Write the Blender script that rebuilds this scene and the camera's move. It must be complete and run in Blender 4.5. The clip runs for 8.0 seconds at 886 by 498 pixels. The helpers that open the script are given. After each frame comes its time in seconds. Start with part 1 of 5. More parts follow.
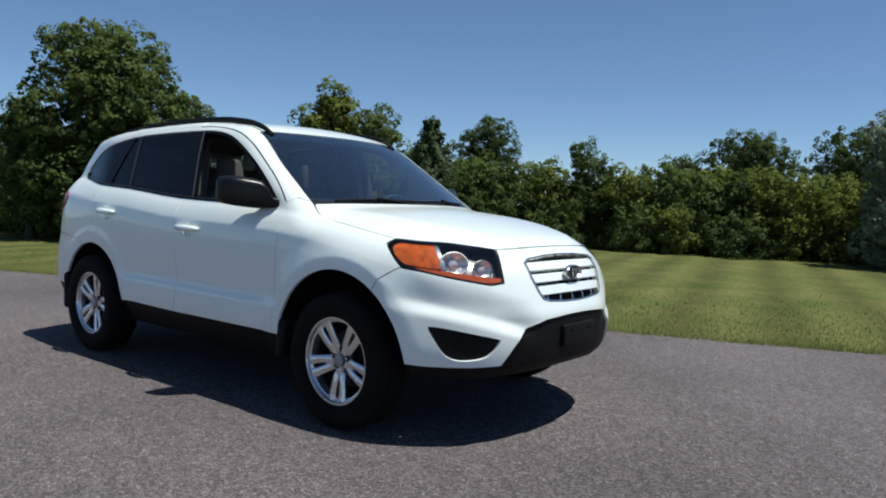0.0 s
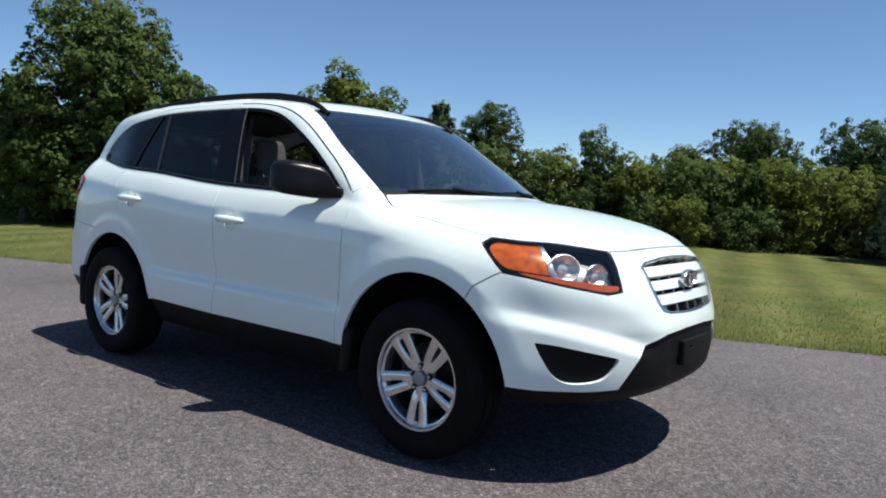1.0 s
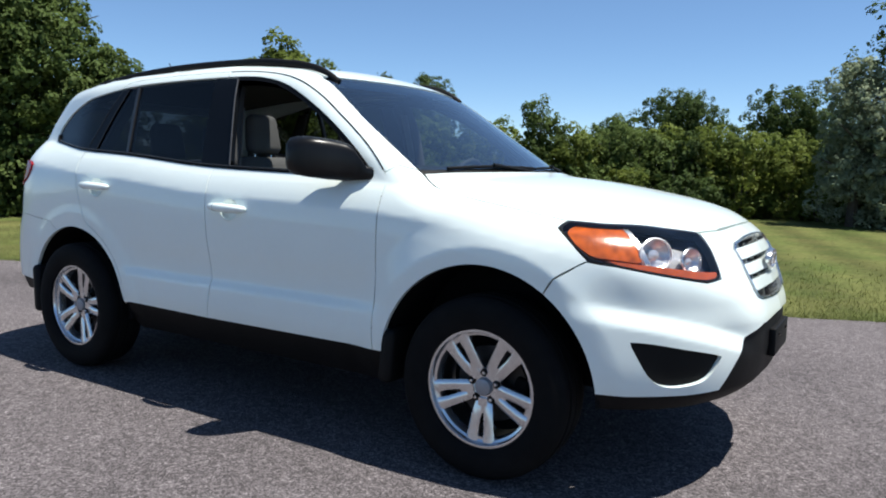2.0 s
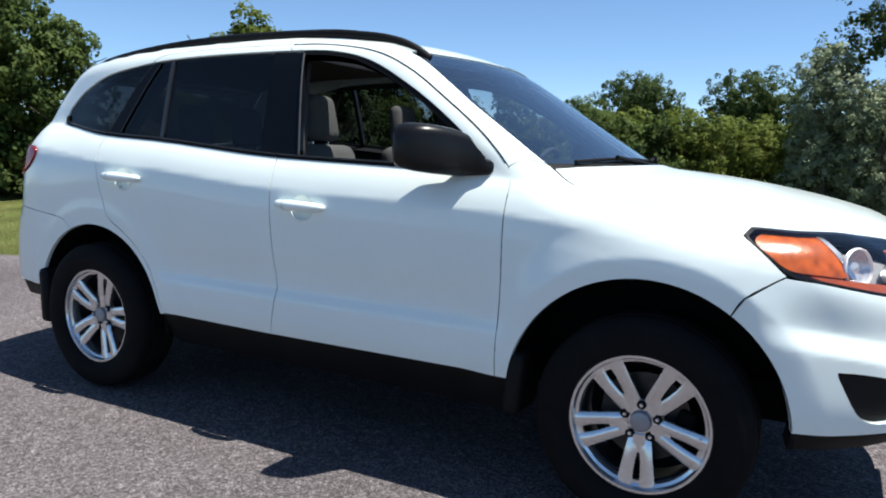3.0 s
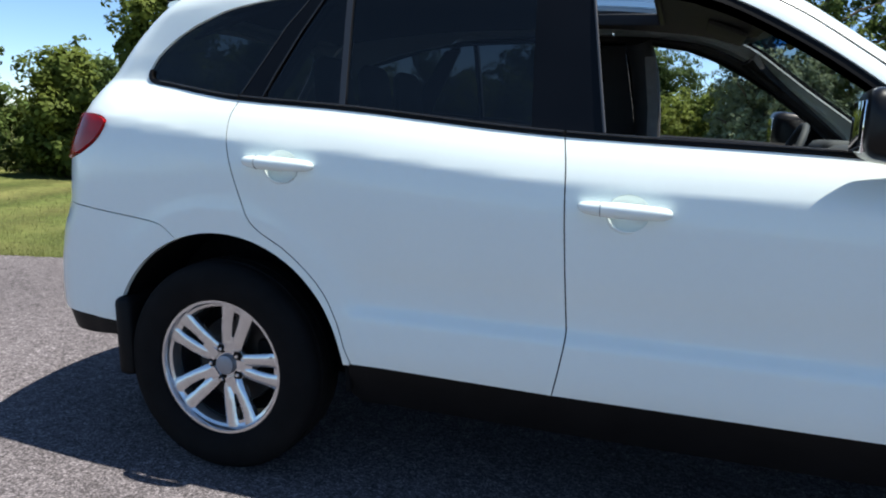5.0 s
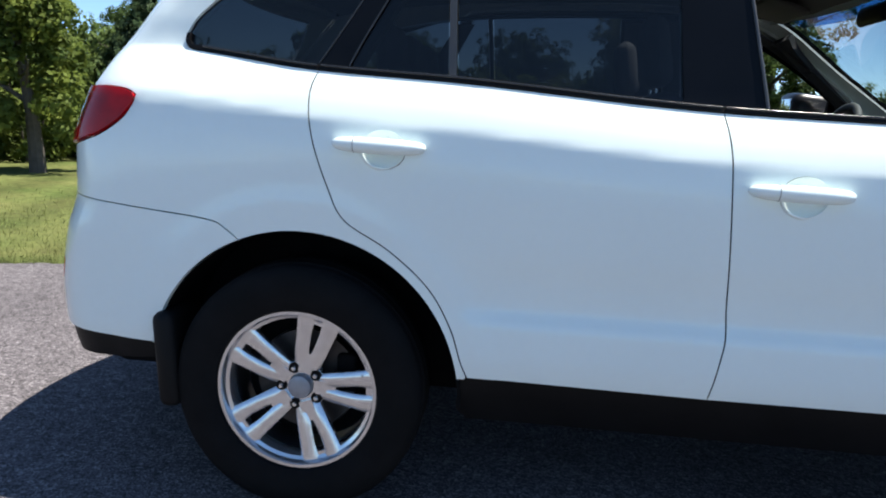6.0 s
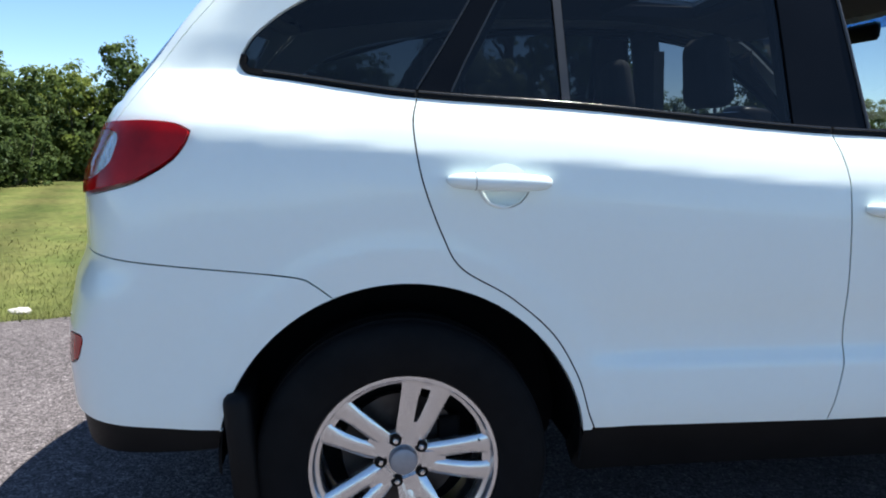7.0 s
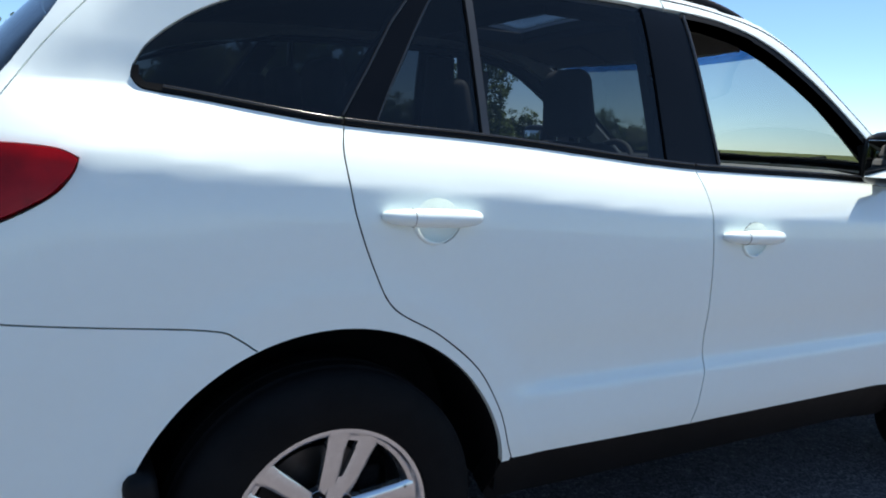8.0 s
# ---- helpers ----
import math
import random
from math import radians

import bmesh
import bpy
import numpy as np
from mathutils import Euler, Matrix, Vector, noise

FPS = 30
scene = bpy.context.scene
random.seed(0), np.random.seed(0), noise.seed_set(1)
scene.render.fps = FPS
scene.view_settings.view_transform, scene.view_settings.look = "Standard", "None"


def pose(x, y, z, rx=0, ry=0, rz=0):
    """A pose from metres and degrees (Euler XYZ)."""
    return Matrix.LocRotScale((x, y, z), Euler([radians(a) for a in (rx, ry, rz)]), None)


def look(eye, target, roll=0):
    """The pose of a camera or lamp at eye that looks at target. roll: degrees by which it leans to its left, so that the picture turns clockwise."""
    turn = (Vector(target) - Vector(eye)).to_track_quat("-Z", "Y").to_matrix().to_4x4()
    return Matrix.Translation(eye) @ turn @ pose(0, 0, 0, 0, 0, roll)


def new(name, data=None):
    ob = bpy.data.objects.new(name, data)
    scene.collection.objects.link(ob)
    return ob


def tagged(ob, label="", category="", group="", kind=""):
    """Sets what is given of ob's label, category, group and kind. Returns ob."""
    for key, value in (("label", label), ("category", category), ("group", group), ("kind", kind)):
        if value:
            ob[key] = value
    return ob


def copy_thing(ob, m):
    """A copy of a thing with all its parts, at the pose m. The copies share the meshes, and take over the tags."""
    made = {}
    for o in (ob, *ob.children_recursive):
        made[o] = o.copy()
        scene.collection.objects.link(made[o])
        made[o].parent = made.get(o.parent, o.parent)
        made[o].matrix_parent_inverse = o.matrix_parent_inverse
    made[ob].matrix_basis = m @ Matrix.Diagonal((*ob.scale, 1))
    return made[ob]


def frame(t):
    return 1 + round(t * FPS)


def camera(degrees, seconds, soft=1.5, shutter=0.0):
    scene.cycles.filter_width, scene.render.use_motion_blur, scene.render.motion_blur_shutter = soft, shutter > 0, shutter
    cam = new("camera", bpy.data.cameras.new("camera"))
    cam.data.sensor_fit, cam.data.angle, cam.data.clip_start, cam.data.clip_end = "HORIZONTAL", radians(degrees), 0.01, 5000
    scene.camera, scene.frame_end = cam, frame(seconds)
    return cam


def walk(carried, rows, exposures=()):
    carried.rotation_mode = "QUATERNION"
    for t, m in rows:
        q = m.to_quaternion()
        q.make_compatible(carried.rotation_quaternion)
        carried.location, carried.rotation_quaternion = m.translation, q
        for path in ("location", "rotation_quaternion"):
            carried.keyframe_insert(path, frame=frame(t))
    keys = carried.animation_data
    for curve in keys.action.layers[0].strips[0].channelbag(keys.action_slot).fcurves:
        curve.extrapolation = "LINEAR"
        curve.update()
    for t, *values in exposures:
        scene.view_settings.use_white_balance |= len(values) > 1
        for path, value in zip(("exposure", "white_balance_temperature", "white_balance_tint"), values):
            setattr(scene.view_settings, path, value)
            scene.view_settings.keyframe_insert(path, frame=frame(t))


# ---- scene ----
from mathutils.geometry import delaunay_2d_cdt

cam = camera(62.5, 8.0, soft=1.95)
PATH = [
    (0, (4.159, -3.561, 1.219), (2.912, -2.002, 1.095), 2.2),
    (0.5, (3.792, -3.463, 1.224), (2.538, -1.928, 0.961), 1.7),
    (1, (3.409, -3.426, 1.222), (2.187, -1.851, 1.063), 3.0),
    (1.5, (3.046, -3.405, 1.238), (1.904, -1.782, 0.993), 1.8),
    (1.7, (2.906, -3.376, 1.21), (1.792, -1.729, 0.997), 1.8),
    (2.8, (2.02, -3.292, 1.241), (1.105, -1.535, 0.968), 1.2),
    (3, (1.846, -3.268, 1.241), (0.918, -1.517, 0.973), 1.8),
    (3.5, (1.426, -3.126, 1.215), (0.528, -1.364, 0.912), 1.5),
    (4, (0.976, -3.117, 1.214), (0.223, -1.274, 1.026), 3.1),
    (4.5, (0.521, -3.084, 1.246), (-0.137, -1.211, 0.999), 3.5),
    (5, (0.084, -2.957, 1.211), (-0.521, -1.081, 0.874), 2.3),
    (5.2, (-0.062, -2.936, 1.215), (-0.616, -1.047, 0.861), 3.8),
    (6.3, (-0.961, -2.752, 1.137), (-1.087, -0.787, 0.79), 2.3),
    (6.5, (-1.121, -2.689, 1.182), (-1.173, -0.716, 0.86), 3.4),
    (7, (-1.481, -2.615, 1.18), (-1.226, -0.657, 0.866), 0.7),
    (7.5, (-1.758, -2.396, 1.175), (-1.178, -0.495, 0.952), -0.1),
    (7.8, (-1.78, -2.349, 1.301), (-1.039, -0.53, 0.925), 3.7),
    (8, (-1.89, -2.372, 1.25), (-0.942, -0.638, 0.944), 2.8),
]
walk(cam, [(t, look(eye, target, roll)) for t, eye, target, roll in PATH], exposures=[(t, stops + 0.11, 6420, 8) for t, stops in ((0, 0.10), (1.0, 0.36), (1.5, 0.5), (3.0, 0.75), (4.5, 0.85), (5.2, 0.95), (6.5, 1.16), (7.3, 1.10), (8.0, 0.98))])

# ---- daylight ----
SUN = Vector((0.355, 0.13, 1.0)).normalized()
world = bpy.data.worlds.new("sky")
scene.world = world
world.use_nodes = True
sky = world.node_tree.nodes.new("ShaderNodeTexSky")
sky.sky_type, sky.sun_disc = "NISHITA", False
sky.sun_elevation = math.asin(SUN.z)
sky.sun_rotation = math.atan2(SUN.x, SUN.y)
sky.air_density, sky.dust_density, sky.ozone_density = 0.72, 0.05, 4.0
sky.altitude = 600
background = world.node_tree.nodes["Background"]
background.inputs["Strength"].default_value = 0.084
deeper = world.node_tree.nodes.new("ShaderNodeHueSaturation")
deeper.inputs["Saturation"].default_value = 1.08
world.node_tree.links.new(sky.outputs[0], deeper.inputs["Color"])
thin_haze = world.node_tree.nodes.new("ShaderNodeVectorMath")
thin_haze.operation = "ADD"
thin_haze.inputs[1].default_value = (0.32, 0.44, 0.52)
world.node_tree.links.new(deeper.outputs[0], thin_haze.inputs[0])
world.node_tree.links.new(thin_haze.outputs[0], background.inputs["Color"])
sun_data = bpy.data.lights.new("sun", "SUN")
sun_data.energy, sun_data.angle, sun_data.color = 5.0, radians(0.55), (1.0, 0.955, 0.88)
sun_lamp = new("sun", sun_data)
sun_lamp.matrix_world = look(SUN * 60, (0, 0, 0))


# ---- materials ----
def material(name, color, rough=0.5, metal=0.0, var=0.12, scale=6.0, bump=0.0, bump_scale=80.0, coat=0.0,
             second=None, island=0.0, objects=0.0, fine=0.0, fine_scale=120.0, spec=0.5, through_light=0.0):
    """A principled material with stains at one scale, grain at another and relief."""
    m = bpy.data.materials.new(name)
    m.use_nodes = True
    nt, n, link = m.node_tree, m.node_tree.nodes, m.node_tree.links
    p = n["Principled BSDF"]
    where = n.new("ShaderNodeTexCoord")
    stain = n.new("ShaderNodeTexNoise")
    stain.inputs["Scale"].default_value, stain.inputs["Detail"].default_value = scale, 5
    link.new(where.outputs["Object"], stain.inputs["Vector"])
    ramp = n.new("ShaderNodeMapRange")
    ramp.inputs["From Min"].default_value, ramp.inputs["From Max"].default_value = 0.3, 0.7
    link.new(stain.outputs["Fac"], ramp.inputs["Value"])
    mix = n.new("ShaderNodeMix")
    mix.data_type = "RGBA"
    other = second or tuple(c * (1 - var) for c in color)
    mix.inputs["A"].default_value, mix.inputs["B"].default_value = (*color, 1), (*other, 1)
    link.new(ramp.outputs["Result"], mix.inputs["Factor"])
    out = mix.outputs["Result"]

    def scaled(value, amount):
        nonlocal out
        r = n.new("ShaderNodeMapRange")
        r.inputs["To Min"].default_value, r.inputs["To Max"].default_value = 1 - amount, 1 + amount
        link.new(value, r.inputs["Value"])
        v = n.new("ShaderNodeVectorMath")
        v.operation = "SCALE"
        link.new(out, v.inputs[0])
        link.new(r.outputs["Result"], v.inputs["Scale"])
        out = v.outputs["Vector"]

    if fine:
        grain = n.new("ShaderNodeTexNoise")
        grain.inputs["Scale"].default_value, grain.inputs["Detail"].default_value = fine_scale, 3
        link.new(where.outputs["Object"], grain.inputs["Vector"])
        scaled(grain.outputs["Fac"], fine)
    if island:
        scaled(n.new("ShaderNodeNewGeometry").outputs["Random Per Island"], island)
    if objects:
        scaled(n.new("ShaderNodeObjectInfo").outputs["Random"], objects)
    link.new(out, p.inputs["Base Color"])
    p.inputs["Roughness"].default_value, p.inputs["Metallic"].default_value = rough, metal
    p.inputs["Coat Weight"].default_value, p.inputs["Coat Roughness"].default_value = coat, 0.03
    p.inputs["Specular IOR Level"].default_value = spec
    if bump:
        relief = n.new("ShaderNodeTexNoise")
        relief.inputs["Scale"].default_value, relief.inputs["Detail"].default_value = bump_scale, 4
        link.new(where.outputs["Object"], relief.inputs["Vector"])
        b = n.new("ShaderNodeBump")
        b.inputs["Strength"].default_value, b.inputs["Distance"].default_value = bump, 0.01
        link.new(relief.outputs["Fac"], b.inputs["Height"])
        link.new(b.outputs["Normal"], p.inputs["Normal"])
    if through_light:
        t = n.new("ShaderNodeBsdfTranslucent")
        link.new(out, t.inputs["Color"])
        mixed = n.new("ShaderNodeMixShader")
        mixed.inputs[0].default_value = through_light
        link.new(p.outputs[0], mixed.inputs[1])
        link.new(t.outputs[0], mixed.inputs[2])
        link.new(mixed.outputs[0], n["Material Output"].inputs["Surface"])
    return m


def glass(name, tint, rough=0.0, gloss=0.08, bend=4.5):
    """Thin tinted glass: it lets light through and mirrors by its angle."""
    m = bpy.data.materials.new(name)
    m.use_nodes = True
    n, link = m.node_tree.nodes, m.node_tree.links
    n.remove(n["Principled BSDF"])
    clear, shine, facing, mixed = (n.new(k) for k in ("ShaderNodeBsdfTransparent", "ShaderNodeBsdfGlossy", "ShaderNodeLayerWeight", "ShaderNodeMixShader"))
    clear.inputs["Color"].default_value = (*tint, 1)
    shine.inputs["Roughness"].default_value = rough
    facing.inputs["Blend"].default_value = 0.5
    curve5, part_of = n.new("ShaderNodeMath"), n.new("ShaderNodeMapRange")
    curve5.operation, curve5.inputs[1].default_value = "POWER", bend
    part_of.inputs["To Min"].default_value = gloss
    link.new(facing.outputs["Facing"], curve5.inputs[0])
    link.new(curve5.outputs[0], part_of.inputs["Value"])
    link.new(part_of.outputs["Result"], mixed.inputs[0])
    link.new(clear.outputs[0], mixed.inputs[1])
    link.new(shine.outputs[0], mixed.inputs[2])
    link.new(mixed.outputs[0], n["Material Output"].inputs["Surface"])
    return m


PAINT = material("white_paint", (0.752, 0.828, 0.80), 0.32, var=0.02, scale=3, coat=0.8, fine=0.015, fine_scale=40)
PAINT.node_tree.nodes["Principled BSDF"].inputs["Coat Roughness"].default_value = 0.085
CLADDING = material("black_plastic", (0.007, 0.007, 0.0075), 0.55, var=0.3, scale=9, bump=0.08, bump_scale=350, spec=0.14)
GLOSS_BLACK = material("gloss_black", (0.005, 0.006, 0.008), 0.16, var=0.2, scale=5, spec=0.13)
MIRROR_SHELL = material("satin_black", (0.007, 0.007, 0.0075), 0.30, var=0.3, scale=9, spec=0.24)
SEAL = material("rubber_seal", (0.0045, 0.0043, 0.0045), 0.5, var=0.3, scale=20, spec=0.12)
RUBBER = material("tyre_rubber", (0.0075, 0.0075, 0.008), 0.8, var=0.35, scale=14, bump=0.15, bump_scale=160, spec=0.1)
ALLOY = material("silver_alloy", (0.66, 0.67, 0.69), 0.20, 0.9, var=0.08, scale=20, fine=0.05)
HUB_GREY = material("matte_hub", (0.30, 0.31, 0.34), 0.42, 0.5, var=0.15, scale=40)
BARREL = material("dull_alloy", (0.16, 0.165, 0.175), 0.35, 0.8, var=0.3, scale=14)
CHROME = material("chrome", (0.66, 0.66, 0.66), 0.26, 1.0, var=0.05)
STEEL = material("brake_steel", (0.075, 0.07, 0.068), 0.45, 0.9, var=0.4, scale=18)
DARK = material("shadowed_metal", (0.009, 0.009, 0.0095), 0.85, var=0.3, scale=8, spec=0.05)
CLOTH = material("grey_cloth", (0.115, 0.108, 0.10), 0.9, var=0.15, scale=10, bump=0.2, bump_scale=500, fine=0.12, fine_scale=420)
STRAP = material("grey_webbing", (0.30, 0.29, 0.28), 0.8, var=0.2, scale=30)
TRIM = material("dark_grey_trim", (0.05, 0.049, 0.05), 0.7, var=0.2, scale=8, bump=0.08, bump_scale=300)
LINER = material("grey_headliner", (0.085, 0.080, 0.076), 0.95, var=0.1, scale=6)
AMBER = material("amber_lens", (0.60, 0.115, 0.007), 0.2, var=0.6, scale=30, coat=0.35, bump=0.1, bump_scale=130)
ORANGE = material("orange_strip", (0.50, 0.085, 0.008), 0.3, var=0.3, scale=30, coat=0.5)
REFLECTOR = material("bright_reflector", (0.80, 0.81, 0.83), 0.25, 0.7, var=0.2, scale=50, bump=0.2, bump_scale=60)
BEZEL = material("black_bezel", (0.085, 0.09, 0.105), 0.26, 0.4, var=0.2)
BOWL = material("lamp_bowl", (0.72, 0.73, 0.75), 0.22, 0.6, var=0.3, scale=60, bump=0.3, bump_scale=70)
HALO = material("bright_ring", (0.86, 0.86, 0.86), 0.3, 0.25, var=0.05)
# the darker second red paints mottled inner shading into the lens colour
RED = material("red_lens", (0.46, 0.003, 0.006), 0.12, second=(0.17, 0.001, 0.003), scale=9, bump=0.04, bump_scale=90, spec=0.22)
CLEAR_LENS = glass("clear_lens", (0.97, 0.97, 0.97), gloss=0.06, bend=4.5)
TINT = glass("tinted_glass", (0.165, 0.18, 0.195), gloss=0.04, bend=5.2)
SCREEN = glass("screen_glass", (0.68, 0.76, 0.76), gloss=0.13, bend=2.2)
SHADE_BAND = glass("blue_shade_band", (0.10, 0.30, 0.62), gloss=0.02)
ROOF_GLASS = glass("roof_glass", (0.60, 0.64, 0.68))
SATIN = material("satin_black_bar", (0.014, 0.014, 0.015), 0.38, 0.0, var=0.2, scale=12, spec=0.8)
CHANNEL = material("grey_channel", (0.060, 0.060, 0.064), 0.35, 0.0, var=0.2, scale=12)
POLISHED = material("polished_black", (0.016, 0.016, 0.017), 0.16, var=0.2, scale=9, spec=0.6)
MIRROR_GLASS = material("mirror_glass", (0.86, 0.87, 0.88), 0.02, 1.0, var=0.01)


# ---- mesh helpers ----
def finish(name, me, mat, parent=None, label="", smooth=True):
    me.materials.append(mat)
    if smooth:
        me.shade_smooth()
    ob = new(name, me)
    if parent:
        ob.parent = parent
    return tagged(ob, label)


def part(name, bm, mat, parent, label="", smooth=True, sharp=35):
    """One bmesh as one mesh object under a thing or a part."""
    bmesh.ops.recalc_face_normals(bm, faces=bm.faces)
    me = bpy.data.meshes.new(name)
    bm.to_mesh(me)
    bm.free()
    ob = finish(name, me, mat, parent, label, smooth)
    if smooth:
        me.set_sharp_from_angle(angle=radians(sharp))
    return ob


def thing(name, label, category, group="", place=None):
    ob = new(name)
    ob.empty_display_size = 0.1
    if place is not None:
        ob.matrix_basis = place
    return tagged(ob, label, category, group)


def rbox(bm, centre, size, r=0.01, turn=(0, 0, 0), taper=1.0, segments=3):
    """A box with rounded edges; taper narrows its top."""
    made = bmesh.ops.create_cube(bm, size=1.0)["verts"]
    for v in made:
        k = taper if v.co.z > 0 else 1.0
        v.co = Vector((v.co.x * size[0] * k, v.co.y * size[1] * k, v.co.z * size[2]))
    if r > 0:
        edges = list({e for v in made for e in v.link_edges})
        out = bmesh.ops.bevel(bm, geom=edges, offset=r, segments=segments, affect="EDGES", profile=0.5)
        made = list({v for f in out["faces"] for v in f.verts} | {v for v in made if v.is_valid})
    bmesh.ops.transform(bm, matrix=pose(*centre, *turn), verts=made)
    return made


def lathe(bm, profile, n=48, closed=False):
    """Turns (radius, y) pairs round the y axis."""
    rings = []
    for r, y in profile:
        rings.append([bm.verts.new((r * math.cos(2 * math.pi * i / n), y, r * math.sin(2 * math.pi * i / n))) for i in range(n)])
    pairs = list(zip(rings, rings[1:])) + ([(rings[-1], rings[0])] if closed else [])
    for a, b in pairs:
        for i in range(n):
            bm.faces.new((a[i], a[(i + 1) % n], b[(i + 1) % n], b[i]))
    return rings


def sweep(bm, points, size, sides=10, squash=1.0):
    """A tube along points; size is one radius or one for each point."""
    pts = [Vector(p) for p in points]
    rings = []
    for i, p in enumerate(pts):
        ahead = (pts[min(i + 1, len(pts) - 1)] - pts[max(i - 1, 0)]).normalized()
        across = ahead.cross(Vector((0, 0, 1)))
        across = across.normalized() if across.length > 1e-4 else Vector((1, 0, 0))
        above = across.cross(ahead).normalized()
        r = size[i] if isinstance(size, (list, tuple)) else size
        rings.append([bm.verts.new(p + across * (r * math.cos(a)) + above * (r * squash * math.sin(a)))
                      for a in (2 * math.pi * k / sides for k in range(sides))])
    for a, b in zip(rings, rings[1:]):
        for i in range(sides):
            bm.faces.new((a[i], a[(i + 1) % sides], b[(i + 1) % sides], b[i]))
    bm.faces.new(rings[0]), bm.faces.new(rings[-1])


def spline(pts, n=7):
    """A smooth open line through 2D or 3D points."""
    p = [np.array(q, float) for q in pts]
    p = [2 * p[0] - p[1], *p, 2 * p[-1] - p[-2]]
    out = []
    for a, b, c, d in zip(p, p[1:], p[2:], p[3:]):
        for t in (k / n for k in range(n)):
            out.append(0.5 * (2 * b + (c - a) * t + (2 * a - 5 * b + 4 * c - d) * t * t + (3 * b - a - 3 * c + d) * t ** 3))
    return [tuple(q) for q in out] + [tuple(p[-2])]


# ---- the car's outer skin ----
def curve(pts):
    """Smooth monotone curve through the points (x, y)."""
    xs, ys = (np.array(c, float) for c in zip(*sorted(pts)))
    h, d = np.diff(xs), np.diff(ys) / np.diff(xs)
    m = np.zeros(len(xs))
    m[0], m[-1] = d[0], d[-1]
    for i in range(1, len(xs) - 1):
        if d[i - 1] * d[i] > 0:
            w1, w2 = 2 * h[i] + h[i - 1], h[i] + 2 * h[i - 1]
            m[i] = (w1 + w2) / (w1 / d[i - 1] + w2 / d[i])
    def value(x):
        x = np.clip(np.asarray(x, float), xs[0], xs[-1])
        i = np.clip(np.searchsorted(xs, x) - 1, 0, len(h) - 1)
        t = (x - xs[i]) / h[i]
        return ((1 + 2 * t) * (1 - t) ** 2 * ys[i] + t * (1 - t) ** 2 * h[i] * m[i]
                + t * t * (3 - 2 * t) * ys[i + 1] + t * t * (t - 1) * h[i] * m[i + 1])
    return value
def smax(a, b, k):
    g = np.maximum(k - np.abs(a - b), 0) / k
    return np.maximum(a, b) + g * g * k / 4
def smin(a, b, k):
    return -smax(-a, -b, k)
def step(t):
    t = np.clip(t, 0, 1)
    return t * t * (3 - 2 * t)
BELT = curve([(-2.4, 1.36), (-1.74, 1.315), (-1.31, 1.262), (-.95, 1.243), (-.24, 1.19), (.4, 1.172), (.8, 1.155), (1.3, 1.10), (1.7, 1.03), (2.3, .93)])
PLAN = curve([(-2.4, .72), (-2.2, .812), (-2.08, .863), (-1.95, .891), (-1.8, .911), (-1.55, .924), (-1.2, .928), (-.4, .93), (.5, .93), (1.2, .925), (1.6, .915), (1.8, .895), (1.95, .85), (2.1, .77), (2.4, .6)])
SHOULDER = curve([(-.5, -.235), (-.38, -.185), (-.1, -.105), (0, -.078), (.04, -.051), (.08, -.0295), (.115, -.0150), (.126, -.0113), (.136, -.0094), (.17, -.0058), (.22, -.0018), (.3, 0), (.5, -.004)])
FLANK = curve([(.2, -.15), (.30, -.085), (.40, -.03), (.45, -.010), (.52, -.001), (.60, 0), (1.2, 0)])
CREASE = curve([(.50, 0), (.585, -.0025), (.598, -.0042), (.640, -.0185), (.652, -.0205), (.70, -.0180), (.8, -.006), (.95, 0)])
CROWN = curve([(.9, 0), (1.2, .010), (1.45, .022), (1.7, .029), (1.95, .036), (2.1, .034), (2.3, .018)])
HOOD = curve([(.7, 1.235), (1.06, 1.20), (1.4, 1.155), (1.7, 1.10), (1.95, 1.035), (2.1, .985), (2.2, .94), (2.35, .85)])
ROOF = curve([(.6, 1.61), (.4, 1.655), (.1, 1.723), (-.4, 1.756), (-1, 1.742), (-1.5, 1.697), (-1.85, 1.638), (-2.2, 1.57)])
NOSE = curve([(.15, 1.95), (.28, 2.10), (.36, 2.22), (.42, 2.268), (.55, 2.285), (.65, 2.282), (.74, 2.258), (.87, 2.212), (.96, 2.165), (1.05, 2.09)])
NOSE_PLAN = curve([(0, 0), (.25, .012), (.4, .040), (.5, .075), (.6, .125), (.7, .203), (.8, .304), (.9, .44), (1, .62)])
TAIL = curve([(.2, -2.22), (.4, -2.315), (.6, -2.334), (.78, -2.308), (.88, -2.272), (1.02, -2.27), (1.19, -2.21), (1.4, -2.055), (1.62, -1.86), (1.8, -1.7)])
def half_width(x, z):
    d = BELT(x) - z
    w = PLAN(x) + SHOULDER(d) + np.where(d > .1, FLANK(z) + CREASE(z) * step((x + 1.02) / .30) * step((.98 - x) / .36), 0)
    w = w - .062 * step((-1.3 - x) / .5) * (.45 * np.clip((.16 - d) / .16, 0, 1) ** 1.3 + .55 * np.clip((.56 - d) / .56, 0, 1) ** 1.25) - .02 * step((-1.8 - x) / .25) * step((z - .72) / .48)
    for hub, edge, wide, swell in ((1.35, .545, .125, .022), (-1.35, .532, .06, .0055)):
        r = np.hypot(x - hub, z - .375)
        v = np.clip((edge + wide - r) / wide, 0, 2)
        w = w + swell * smin(v ** 1.4, np.ones_like(v), .1) * step((d - .03) / .14)
    return w
